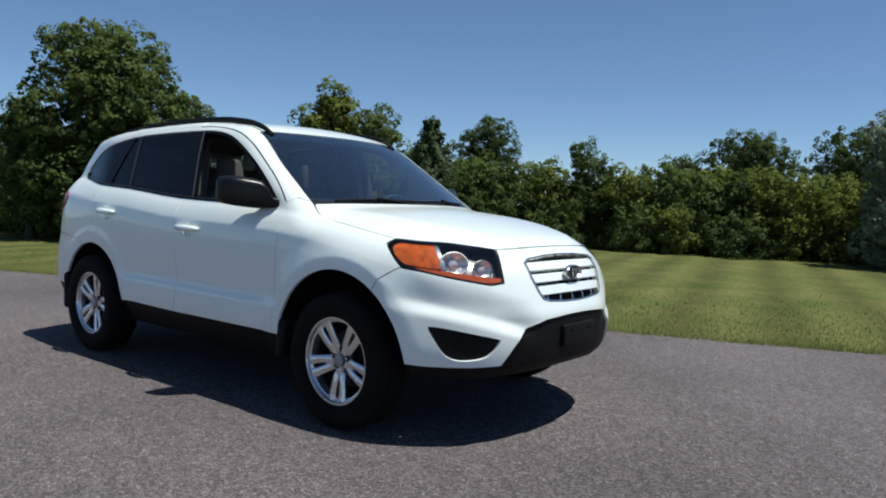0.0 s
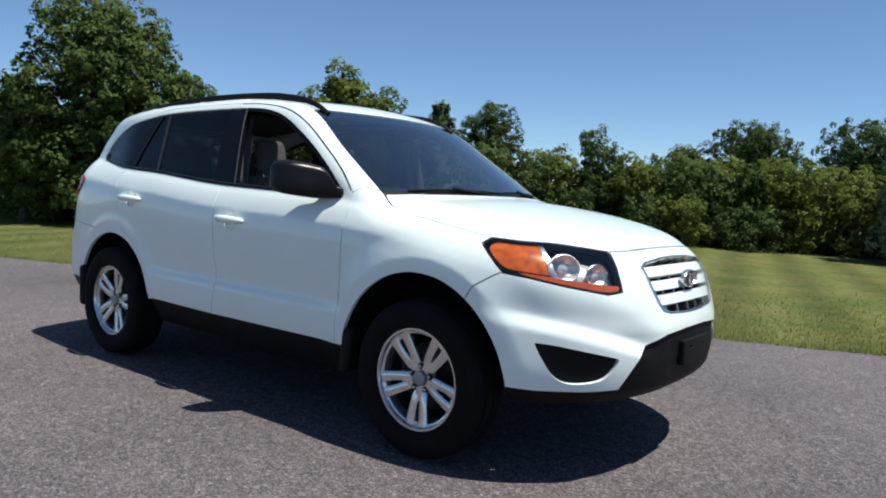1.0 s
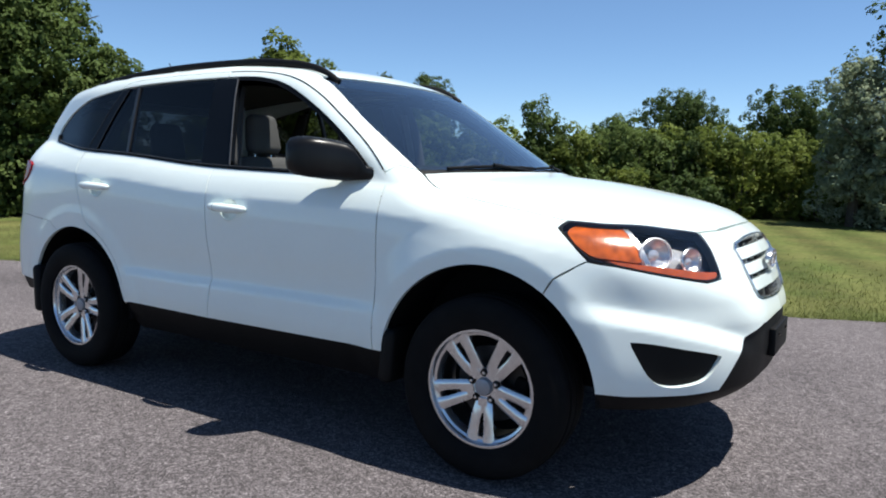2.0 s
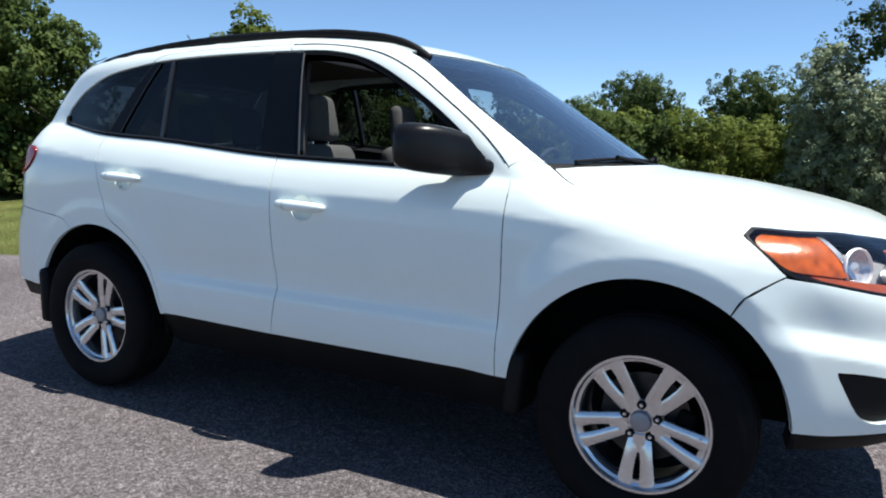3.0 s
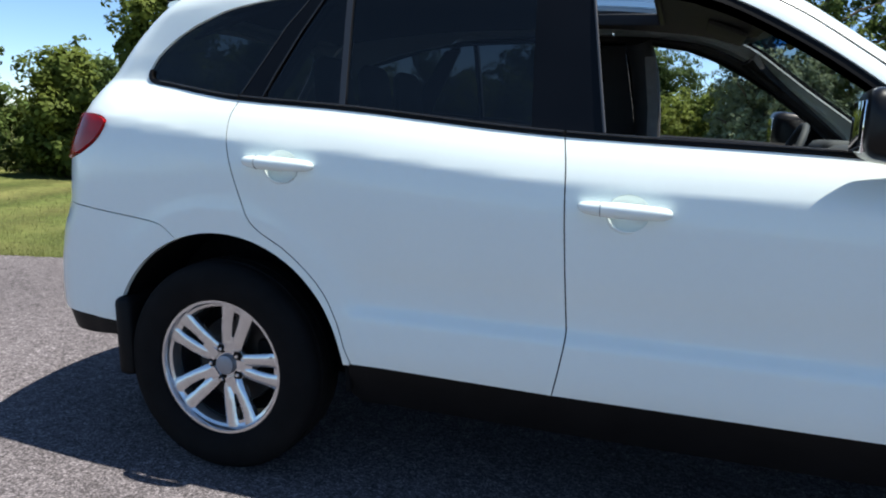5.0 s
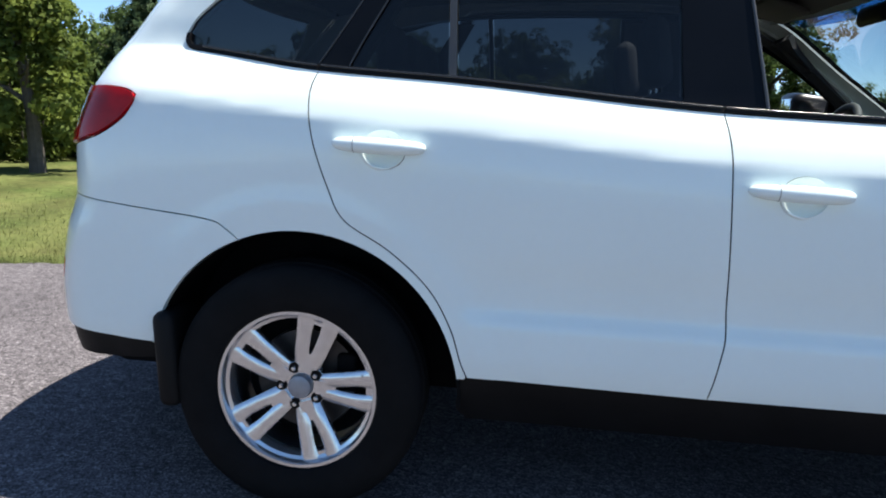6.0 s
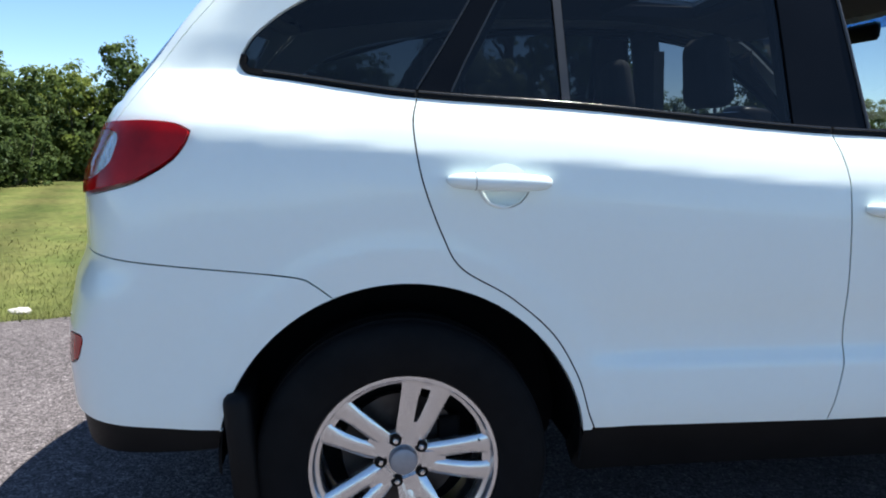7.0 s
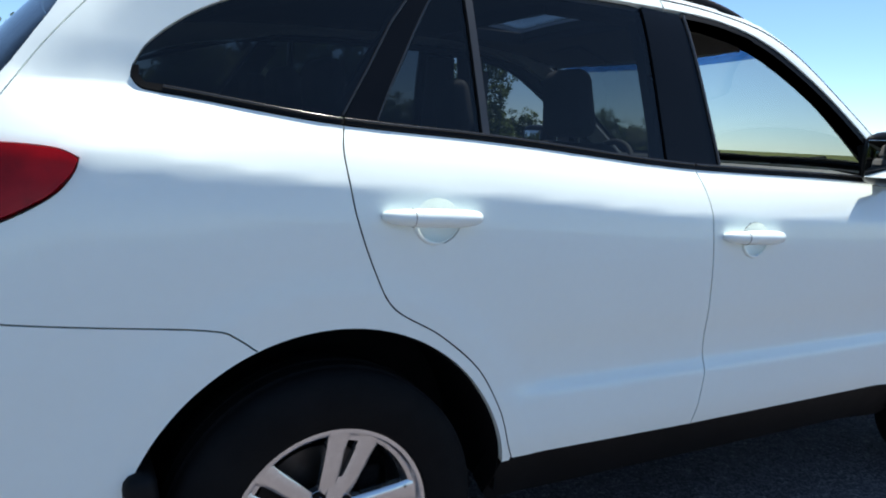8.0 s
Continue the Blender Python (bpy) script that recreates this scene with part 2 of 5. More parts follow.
def body(x, y, z):
    """Below zero inside the car's outer skin."""
    a = np.abs(y)
    side = a - half_width(x, z)
    hood = z - HOOD(x) - CROWN(x) * (1 - step((a - np.interp(x, [1.55, 2.05], [.60, .33])) / .20)) + .04 * (a / .7) ** 2 + .05 * step((a - .6) / .35)
    roof = z - ROOF(x) + .10 * a * a
    screen = (x - 1.135 + .36 * a * a + 1.6 * (z - 1.20)) * .53
    front = x - NOSE(z) + NOSE_PLAN(a)
    back = TAIL(z) + .29 * a * a - x
    top = smin(hood, smax(screen, roof, .05), .05)
    t = z - .585 - .30 * (a - .53)
    dent = .033 * step((t + .02) / .085) * step((.20 - t) / .16) * step((x - 1.66) / .22) * step((a - .30) / .25)
    return smax(smax(side, top, .07), smax(front, back, .01), .10) + dent


def skin_normal(p):
    e, g = 1e-3, np.empty_like(p)
    for k in range(3):
        d = np.zeros(3)
        d[k] = e
        g[:, k] = body(*(p + d).T) - body(*(p - d).T)
    return g / np.linalg.norm(g, axis=1)[:, None]


def along(origin, way, far):
    """Where rays from inside the car leave its skin."""
    low, high = np.zeros(len(origin)), np.full(len(origin), far)
    for _ in range(34):
        mid = (low + high) / 2
        inside = body(*(origin + mid[:, None] * way).T) < 0
        low, high = np.where(inside, mid, low), np.where(inside, high, mid)
    return origin + low[:, None] * way


def side(u, v):
    """Chart of the right-hand flank: u is x, v is z."""
    n = len(u)
    return along(np.stack([u, np.zeros(n), v], 1), np.tile([0.0, -1.0, 0.0], (n, 1)), 1.4)


def top(u, v):
    """Chart of hood, screen and roof: u is x, v is y."""
    n = len(u)
    return along(np.stack([u, v, np.full(n, 0.85)], 1), np.tile([0.0, 0.0, 1.0], (n, 1)), 1.2)


NOSE_X, TAIL_X = 1.15, -1.45


def nose(u, v):
    """Chart of the front end: u is the angle from straight ahead towards the right, v is z."""
    n = len(u)
    return along(np.stack([np.full(n, NOSE_X), np.zeros(n), v], 1), np.stack([np.cos(u), -np.sin(u), np.zeros(n)], 1), 1.6)


def tail(u, v):
    n = len(u)
    return along(np.stack([np.full(n, TAIL_X), np.zeros(n), v], 1), np.stack([-np.cos(u), -np.sin(u), np.zeros(n)], 1), 1.6)


def at_nose(pts):
    return [(math.atan2(a, x - NOSE_X), z) for x, a, z in pts]


def at_tail(pts):
    return [(math.atan2(a, TAIL_X - x), z) for x, a, z in pts]


def inside(poly, pts):
    x, y = pts[:, 0], pts[:, 1]
    hit = np.zeros(len(pts), bool)
    q = np.roll(poly, -1, 0)
    for (x0, y0), (x1, y1) in zip(poly, q):
        if y0 != y1:
            hit ^= ((y0 > y) != (y1 > y)) & (x < (x1 - x0) * (y - y0) / (y1 - y0) + x0)
    return hit


def dense(poly, h):
    out = []
    for a, b in zip(poly, poly[1:] + poly[:1]):
        a, b = np.array(a), np.array(b)
        n = max(1, math.ceil(np.linalg.norm(b - a) / h))
        if np.linalg.norm(b - a) > 1e-6:
            out += [a + (b - a) * k / n for k in range(n)]
    return np.array(out)


def outward(poly):
    """Outward unit normals of a closed outline's points."""
    q = np.roll(poly, -1, 0)
    area = np.sum(poly[:, 0] * q[:, 1] - q[:, 0] * poly[:, 1])
    t = np.roll(poly, -1, 0) - np.roll(poly, 1, 0)
    t /= np.linalg.norm(t, axis=1)[:, None] + 1e-12
    return np.stack([t[:, 1], -t[:, 0]], 1) * (1 if area > 0 else -1)


def skin_part(name, outline, chart, mat, parent, label="", holes=(), gap=0.0019, depth=0.018, offset=0.0, h=0.032, mirror=False):
    """A piece of the skin inside an outline of its chart, with returned edges. With mirror, a second one on the other flank."""
    loops = []
    for k, line in enumerate((outline, *holes)):
        pts = dense([tuple(p) for p in line], h)
        loops.append(pts - outward(pts) * gap * (1 if k == 0 else -1))
    edge = np.concatenate(loops)
    lo, hi = loops[0].min(0), loops[0].max(0)
    gx, gy = np.meshgrid(np.arange(lo[0] + h / 2, hi[0], h), np.arange(lo[1] + h / 2, hi[1], h))
    grid = np.stack([gx.ravel(), gy.ravel()], 1)
    keep = inside(loops[0], grid)
    for hole in loops[1:]:
        keep &= ~inside(hole, grid)
    grid = grid[keep]
    if len(grid):
        near = np.array([np.min(np.hypot(*(edge - g).T)) for g in grid])
        grid = grid[near > 0.5 * h]
    pts = np.concatenate([edge, grid])
    links, start = [], 0
    for loop in loops:
        n = len(loop)
        links += [(start + i, start + (i + 1) % n) for i in range(n)]
        start += n
    verts, _, faces, *_ = delaunay_2d_cdt([Vector(p) for p in pts], links, [], 0, 1e-6)
    uv = np.array([tuple(v) for v in verts])
    tris = np.array([f for f in faces if len(f) == 3])
    mid = uv[tris].mean(1)
    keep = inside(loops[0], mid)
    for hole in loops[1:]:
        keep &= ~inside(hole, mid)
    tris = tris[keep]
    p = chart(uv[:, 0], uv[:, 1])
    normal = skin_normal(p)
    p = p + normal * offset
    a, b, c = p[tris[:, 0]], p[tris[:, 1]], p[tris[:, 2]]
    flip = np.sum(np.cross(b - a, c - a) * normal[tris[:, 0]], 1) < 0
    tris[flip] = tris[flip][:, ::-1]
    points, normals, polys = [p], [normal], [tuple(t) for t in tris]
    total = len(p)
    for k, loop in enumerate(loops):
        n, out = len(loop), outward(loop) * (1 if k == 0 else -1)
        rim = chart(loop[:, 0], loop[:, 1])
        away = chart(*(loop + out * 0.004).T) - rim
        rn = skin_normal(rim)
        away -= rn * np.sum(away * rn, 1)[:, None]
        away /= np.linalg.norm(away, axis=1)[:, None] + 1e-9
        rim = rim + rn * offset
        low = rim - rn * depth + away * gap * 0.9
        points += [rim, low]
        normals += [away, away]
        sample = np.cross(rim[1] - rim[0], low[0] - rim[0]) @ away[0]
        for i in range(n):
            j = (i + 1) % n
            q = (total + i, total + j, total + n + j, total + n + i)
            polys.append(q if sample > 0 else q[::-1])
        total += 2 * n
    points, normals = np.concatenate(points), np.concatenate(normals)
    made = []
    for sign in ((1, -1) if mirror else (1,)):
        k = np.array([1, sign, 1])
        me = bpy.data.meshes.new(name)
        me.from_pydata((points * k).tolist(), [], polys if sign > 0 else [q[::-1] for q in polys])
        me.update()
        ob = finish(name, me, mat, parent[len(made)] if isinstance(parent, (list, tuple)) else parent, label)
        me.normals_split_custom_set_from_vertices((normals * k).tolist())
        made.append(ob)
    return made


def flank(x, a):
    """(x, z) of the skin above plan points (x, a)."""
    p = top(np.array(x, float), -np.array(a, float))
    return list(zip(p[:, 0].tolist(), p[:, 2].tolist()))


def on_side(line):
    """(x, a, z) of the skin at flank points (x, z)."""
    p = side(np.array([q[0] for q in line], float), np.array([q[1] for q in line], float))
    return [(float(x), float(-y), float(z)) for x, y, z in p]


# ---- the car: lines that its pieces share, on the right-hand flank ----
car = thing("car", "white SUV with black roof rails and open front windows on asphalt", "car")

ARCH_F, ARCH_R = ((1.34, 0.39), 0.462), ((-1.345, 0.372), 0.454)


def arc(arch, start, end, n=22):
    (cx, cz), r = arch
    return [(cx + r * math.cos(radians(a)), cz + r * math.sin(radians(a))) for a in np.linspace(start, end, n)]


def belt_line(x0, x1, lift=0.0, n=14):
    return [(x, float(BELT(x)) + lift) for x in np.linspace(x0, x1, n)]


B_SEAM = spline([(-0.224, 0.437), (-0.207, 0.53), (-0.195, 0.62), (-0.200, 0.70), (-0.218, 0.95), (-0.228, 1.10), (-0.244, float(BELT(-0.244)))])
C_SEAM = spline([(-1.318, float(BELT(-1.318))), (-1.330, 1.195), (-1.312, 1.077), (-1.264, 0.945), (-1.215, 0.862), (-1.095, 0.79), (-0.985, 0.695), (-0.918, 0.585), (-0.886, 0.49), (-0.866, 0.444)])
A_SEAM = spline([(0.834, 0.443), (0.838, 0.8), (0.836, 1.0), (0.835, 1.123)], 4)
FRAME_TOP = spline([(0.835, 1.123), (0.812, 1.19), (0.69, 1.308), (0.50, 1.447), (0.33, 1.558), (0.16, 1.631), (-0.05, 1.668), (-0.29, 1.679), (-0.75, 1.671), (-1.0, 1.656), (-1.075, 1.641)])
GLASS_TOP = spline([(0.755, 1.18), (0.665, 1.266), (0.50, 1.392), (0.33, 1.50), (0.15, 1.59), (-0.02, 1.634), (-0.23, 1.648), (-0.70, 1.642), (-1.06, 1.620), (-1.36, 1.572), (-1.50, 1.53), (-1.617, 1.475), (-1.70, 1.41), (-1.733, 1.36)])


def eased(line, rounds=2):
    """A closed outline with its corners rounded."""
    for _ in range(rounds):
        line = [tuple(0.82 * p + 0.18 * q for p, q in zip(a, b)) for c, d in zip(line, line[1:] + line[:1]) for a, b in ((c, d), (d, c))]
    return line


def cut(line, x0, x1):
    """The stretch of a line between two x, with exact ends."""
    xs = [p[0] for p in line]
    order = sorted(line)
    z = lambda x: float(np.interp(x, [p[0] for p in order], [p[1] for p in order]))  # noqa: E731
    inner = [p for p in line if min(x0, x1) + 0.004 < p[0] < max(x0, x1) - 0.004]
    if (xs[0] > xs[-1]) != (x0 > x1):
        inner = inner[::-1]
    return [(x0, z(x0)), *inner, (x1, z(x1))]


# doors
front_doors = skin_part(
    "front_door", B_SEAM + belt_line(-0.2439, 0.74)[1:] + cut(GLASS_TOP, 0.745, -0.285) + cut(FRAME_TOP, -0.287, 0.834)[:-1] + A_SEAM[::-1],
    side, PAINT, car, "white front door with its window lowered", mirror=True, h=0.017, gap=0.0022,
    holes=[[(-0.047 + 0.058 * math.cos(k * 0.3927), 0.991 + 0.050 * math.sin(k * 0.3927)) for k in range(16)]])
rear_doors = skin_part(
    "rear_door", B_SEAM + belt_line(-0.2441, -1.318)[1:] + C_SEAM[1:] , side, PAINT, car, "white rear door with dark tinted glass", mirror=True, h=0.017,
    holes=[[(-1.115 + 0.058 * math.cos(k * 0.3927), 1.057 + 0.050 * math.sin(k * 0.3927)) for k in range(16)]])
skin_part("upper_frame", cut(GLASS_TOP, -0.287, -1.11) + cut(FRAME_TOP, -1.07, -0.289), side, PAINT, rear_doors, mirror=True, depth=0.03)

# side frame with front pillar, roof edge and quarter panel
ROOF_A = 0.605
screen_edge = lambda x: np.interp(x, [0.27, 0.33, 0.6, 0.95], [0.626, 0.630, 0.700, 0.750])  # noqa: E731
roof_edge = flank(np.linspace(0.27, -1.66, 40), np.full(40, ROOF_A))
pillar_edge = flank(np.linspace(0.93, 0.28, 16), screen_edge(np.linspace(0.93, 0.28, 16)))
hatch_edge = spline([(-1.66, roof_edge[-1][1]), (-1.70, 1.60), (-1.774, 1.524), (-1.89, 1.391), (-1.994, 1.243), (-2.03, 1.198)])
TAIL_TOP = spline([(-2.03, 1.196), (-1.95, 1.2), (-1.875, 1.194), (-1.838, 1.178)], 5)
TAIL_LOW = spline([(-1.838, 1.178), (-1.850, 1.148), (-1.885, 1.107), (-1.966, 1.060), (-2.05, 1.035), (-2.12, 1.018)], 5)
BUMPER_SEAM = spline([(-2.105, 0.886), (-1.963, 0.874), (-1.764, 0.858), (-1.607, 0.843), (-1.562, 0.824), (-1.5187, 0.7914)], 5)
tip_low = spline([(-1.733, 1.36), (-1.737, 1.338), (-1.722, 1.317), (-1.69, float(BELT(-1.69)))], 4)
quarter = (pillar_edge + roof_edge + hatch_edge[1:] + TAIL_TOP[1:] + TAIL_LOW[1:] + BUMPER_SEAM
           + arc(ARCH_R, 111.4, 8.2, 26) + [(-0.872, 0.438)] + [p for p in C_SEAM[::-1] if p[0] < -0.868]
           + belt_line(-1.318, -1.69)[1:] + tip_low[::-1][1:] + cut(GLASS_TOP, -1.73, -1.11)[1:] + cut(FRAME_TOP, -1.075, 0.812) + [(0.86, 1.222)])
skin_part("quarter_panel", quarter, side, PAINT, car, "white rear quarter panel running up into the roof edge", mirror=True, h=0.018)

# front fender, hood, screen and roof
hood_edge_x = [0.955, 1.0, 1.035, 1.2, 1.4, 1.55, 1.63]
hood_edge_a = [0.752, 0.772, 0.785, 0.80, 0.805, 0.80, 0.793]
LAMP_TOP = spline([(1.63, 0.793), (1.761, 0.735), (1.883, 0.632), (1.98, 0.525), (2.027, 0.470)], 5)
lamp_top_z = [z for _, z in flank([p[0] for p in LAMP_TOP], [p[1] for p in LAMP_TOP])]
fender = ([(0.834, 0.443)] + A_SEAM[1:] + [(0.812, 1.19), (0.86, 1.222), pillar_edge[0]] + flank(hood_edge_x, hood_edge_a)
          + spline([(1.612, 1.008), (1.675, 0.962), (1.748, 0.898)], 4) + spline([(1.72, 0.882), (1.64, 0.827), (1.605, 0.7688)], 3) + arc(ARCH_F, 56.5, 174, 30) + [(0.88, 0.443)])
skin_part("front_fender", fender, side, PAINT, car, "white front fender over the wheel", mirror=True, h=0.016)

cowl = [(1.155 - 0.36 * a * a, -a) for a in np.linspace(0, 0.745, 14)]
hood_half = cowl + [(x, -a) for x, a in zip(hood_edge_x[1:], hood_edge_a[1:])] + [(x, -a) for x, a in LAMP_TOP[1:]] + [(2.072, -0.36), (2.085, -0.2), (2.09, 0)]
mirror_y = lambda pts: [(x, -y) for x, y in pts[::-1] if abs(y) > 1e-6]  # noqa: E731
skin_part("hood", hood_half + mirror_y(hood_half), top, PAINT, car, "white crowned hood", h=0.04)
skin_part("hood_liner", hood_half + mirror_y(hood_half), top, DARK, car, "black liner under the hood", h=0.08, offset=-0.03, gap=-0.012)
screen_top = [(0.398 - 0.36 * a * a, -a) for a in np.linspace(0, 0.6, 12)]
screen_low = [(1.125 - 0.36 * a * a, -a) for a in np.linspace(0.738, 0, 14)]
screen_half = screen_top + [(x, -float(screen_edge(x))) for x in np.linspace(0.3, 0.9, 12)] + screen_low
screen_line = screen_half[:-1] + [screen_half[-1]] + mirror_y(screen_half)
windshield = skin_part("windshield", screen_line, top, SCREEN, car, "clear raked windshield with a dark lower edge", offset=-0.004, h=0.06, depth=0.006)[0]
centre = np.array([0.72, 0.0])
inner_line = [tuple(centre + (np.array(p) - centre) * (0.93, 0.965)) for p in screen_line]
skin_part("screen_border", screen_line, top, GLOSS_BLACK, windshield, "black ceramic border", holes=[inner_line], offset=-0.009, depth=0.004, gap=0.0005)
band_half = [(0.402 - 0.36 * a * a, -a) for a in np.linspace(0, 0.56, 10)] + [(0.495 - 0.36 * a * a, -a) for a in np.linspace(0.565, 0, 10)]
skin_part("shade_band", band_half + mirror_y(band_half), top, SHADE_BAND, windshield, "blue tinted band along the top", offset=-0.013, h=0.06, depth=0.002, gap=0.0005)
roof_rear = [(-1.845 + 0.29 * a * a, -a) for a in np.linspace(ROOF_A, 0, 10)]
roof_half = screen_top + [(x, -ROOF_A) for x in np.linspace(0.26, -1.70, 30)] + roof_rear[1:]
hatch_hole = [(-0.43, -0.36), (-0.08, -0.36), (-0.06, -0.34), (-0.06, 0.34), (-0.08, 0.36), (-0.43, 0.36), (-0.45, 0.34), (-0.45, -0.34)]
roof = skin_part("roof", roof_half + mirror_y(roof_half), top, PAINT, car, "white roof with a glass sunroof", h=0.06, holes=[hatch_hole], depth=0.05)[0]
skin_part("sunroof", hatch_hole, top, ROOF_GLASS, roof, "tinted glass sunroof panel", h=0.08, offset=-0.004, depth=0.006, gap=0.006)

# front bumper with its openings
B_TOP = [*on_side([(1.6055, 0.7685), (1.641, 0.826), (1.72, 0.880), (1.745, 0.894)]), (1.828, 0.813, 0.880), (1.949, 0.709, 0.850), (2.06, 0.575, 0.822), (2.100, 0.512, 0.832),
         (2.073, 0.500, 0.90), (2.045, 0.462, 0.955)]
hood_front = top(np.array([2.031, 2.072, 2.085, 2.09]), -np.array([0.463, 0.36, 0.2, 0.0]))
half = at_nose(B_TOP[:-1] + [(float(x), float(-y), float(z) - 0.002) for x, y, z in hood_front])
low_line = at_nose([(2.258, 0.0, 0.658), (2.25, 0.121, 0.656), (2.235, 0.30, 0.645), (2.213, 0.435, 0.605), (2.18, 0.50, 0.52), (2.14, 0.555, 0.424), (2.05, 0.68, 0.416), (1.90, 0.82, 0.415), (1.798, 0.885, 0.42)])
arch_nose = at_nose(on_side(arc(ARCH_F, 5, 54, 20)))
left = lambda pts: [(-u, v) for u, v in pts]  # noqa: E731
bumper_line = low_line + arch_nose + half
bumper_line = bumper_line + left(half[:-1][::-1]) + left(arch_nose[::-1]) + left(low_line[1:][::-1])
GRILLE = [(0.0, 0.970), (0.15, 0.966), (0.30, 0.952), (0.335, 0.930), (0.318, 0.86), (0.285, 0.78), (0.262, 0.748), (0.22, 0.735), (0.10, 0.726), (0.0, 0.724)]
GRILLE = [(u * 1.07, v) for u, v in GRILLE]
grille_line = GRILLE + left(GRILLE[1:-1][::-1])
fog = at_nose(spline([(1.893, 0.825, 0.617), (1.96, 0.777, 0.610), (2.05, 0.690, 0.588), (2.128, 0.587, 0.562), (2.135, 0.575, 0.545), (2.106, 0.62, 0.478), (2.056, 0.682, 0.455), (2.0, 0.744, 0.456), (1.955, 0.785, 0.492), (1.905, 0.82, 0.588), (1.893, 0.825, 0.617)], 3))[:-1]
bumper = skin_part("front_bumper", bumper_line, nose, PAINT, car, "white front bumper with black lower air intake", holes=[grille_line, fog, left(fog)], h=0.012, depth=0.03)[0]
for line in (fog, left(fog)):
    skin_part("fog_cover", line, nose, CLADDING, bumper, "black plastic fog lamp cover", offset=-0.016, h=0.03, gap=0.001)
lower = low_line + at_nose([(1.80, 0.86, 0.345), (2.02, 0.66, 0.342), (2.14, 0.45, 0.350), (2.19, 0.22, 0.36), (2.2, 0.0, 0.365)])
lower = lower + left(lower[1:-1][::-1])
skin_part("lower_intake", lower, nose, CLADDING, bumper, "black plastic lower intake", offset=-0.012, h=0.03, depth=0.05)
plate = bmesh.new()
rbox(plate, (2.277, 0.0, 0.545), (0.03, 0.34, 0.115), 0.006)
holder = part("plate_holder", plate, CLADDING, bumper, "empty black plate holder")
for y in (-0.09, 0.09):
    bm = bmesh.new()
    lathe(bm, [(0.0005, -0.004), (0.008, -0.003), (0.009, 0.004)], 12)
    bmesh.ops.transform(bm, matrix=pose(2.294, y, 0.57, 0, 0, -90), verts=bm.verts)
    part("bolt", bm, STEEL, holder)

# grille
grille = skin_part("grille", grille_line, nose, DARK, bumper, "chrome-edged grille with three white bars", offset=-0.05, h=0.05, gap=-0.035)[0]
shrunk = [(u * 0.968, 0.843 + (v - 0.843) * 0.95) for u, v in grille_line]
skin_part("surround", grille_line, nose, CHROME, grille, "chrome surround", holes=[shrunk], offset=0.004, depth=0.04, gap=0.0005, h=0.02)
wide = lambda z: float(np.interp(z, [0.724, 0.75, 0.78, 0.86, 0.925, 0.96], [0.251, 0.273, 0.291, 0.325, 0.342, 0.31]))  # noqa: E731
for low, high in ((0.893, 0.933), (0.832, 0.873), (0.768, 0.812)):
    bar = [(u, low + 0.004 * math.cos(u * 4)) for u in np.linspace(-wide(low), wide(low), 16)] + [(u, high + 0.006 * math.cos(u * 4)) for u in np.linspace(wide(high), -wide(high), 16)]
    skin_part("bar", bar, nose, PAINT, grille, "white grille bar", offset=-0.006, depth=0.03, gap=0.0005, h=0.025)
for u in (-0.22, -0.11, 0.0, 0.11, 0.22):
    rib = [(u - 0.005, 0.735), (u + 0.005, 0.735), (u + 0.005, 0.952), (u - 0.005, 0.952)]
    skin_part("rib", rib, nose, CHROME, grille, offset=-0.022, depth=0.02, gap=0.0002, h=0.04)
badge = bmesh.new()
lathe(badge, [(0.052, 0.006), (0.062, -0.010), (0.066, -0.004), (0.066, 0.012)], 36)
bmesh.ops.transform(badge, matrix=pose(2.229, 0, 0.872, 0, 0, 90) @ Matrix.Diagonal((1.3, 1, 0.62, 1)), verts=badge.verts)
emblem = part("emblem", badge, CHROME, grille, "oval chrome emblem")
plain = bmesh.new()
lathe(plain, [(0.0005, 0.0), (0.05, 0.002), (0.053, 0.008)], 32)
bmesh.ops.transform(plain, matrix=pose(2.229, 0, 0.872, 0, 0, 90) @ Matrix.Diagonal((1.3, 1, 0.62, 1)), verts=plain.verts)
part("emblem_face", plain, BEZEL, emblem)
bm = bmesh.new()
rbox(bm, (2.237, -0.016, 0.872), (0.012, 0.010, 0.048), 0.003, (14, 0, 0))
rbox(bm, (2.237, 0.016, 0.872), (0.012, 0.010, 0.048), 0.003, (14, 0, 0))
part("emblem_bar", bm, CHROME, emblem)

# headlights
lamp_line = [(1.63, 0.793, lamp_top_z[0])] + [(x, a, z) for (x, a), z in zip(LAMP_TOP, lamp_top_z)][1:] + \
    [(2.045, 0.478, 0.945), (2.073, 0.500, 0.90), (2.100, 0.512, 0.834), (2.06, 0.575, 0.824), (1.949, 0.709, 0.852), (1.828, 0.813, 0.882), (1.748, 0.862, 0.896), (1.675, 0.862, 0.960), (1.612, 0.835, 1.008)]
lamp_line = eased(at_nose(lamp_line))
amber_line = at_nose([(1.638, 0.833, 1.010), (1.70, 0.765, 1.046), (1.80, 0.70, 1.040), (1.83, 0.705, 0.980), (1.90, 0.74, 0.895), (1.82, 0.80, 0.908), (1.745, 0.845, 0.915), (1.690, 0.855, 0.955)])
strip_line = at_nose([(1.78, 0.825, 0.905), (1.93, 0.722, 0.887), (2.05, 0.57, 0.863), (2.092, 0.512, 0.861), (2.094, 0.512, 0.838), (2.05, 0.585, 0.832), (1.94, 0.715, 0.860), (1.83, 0.81, 0.888)])
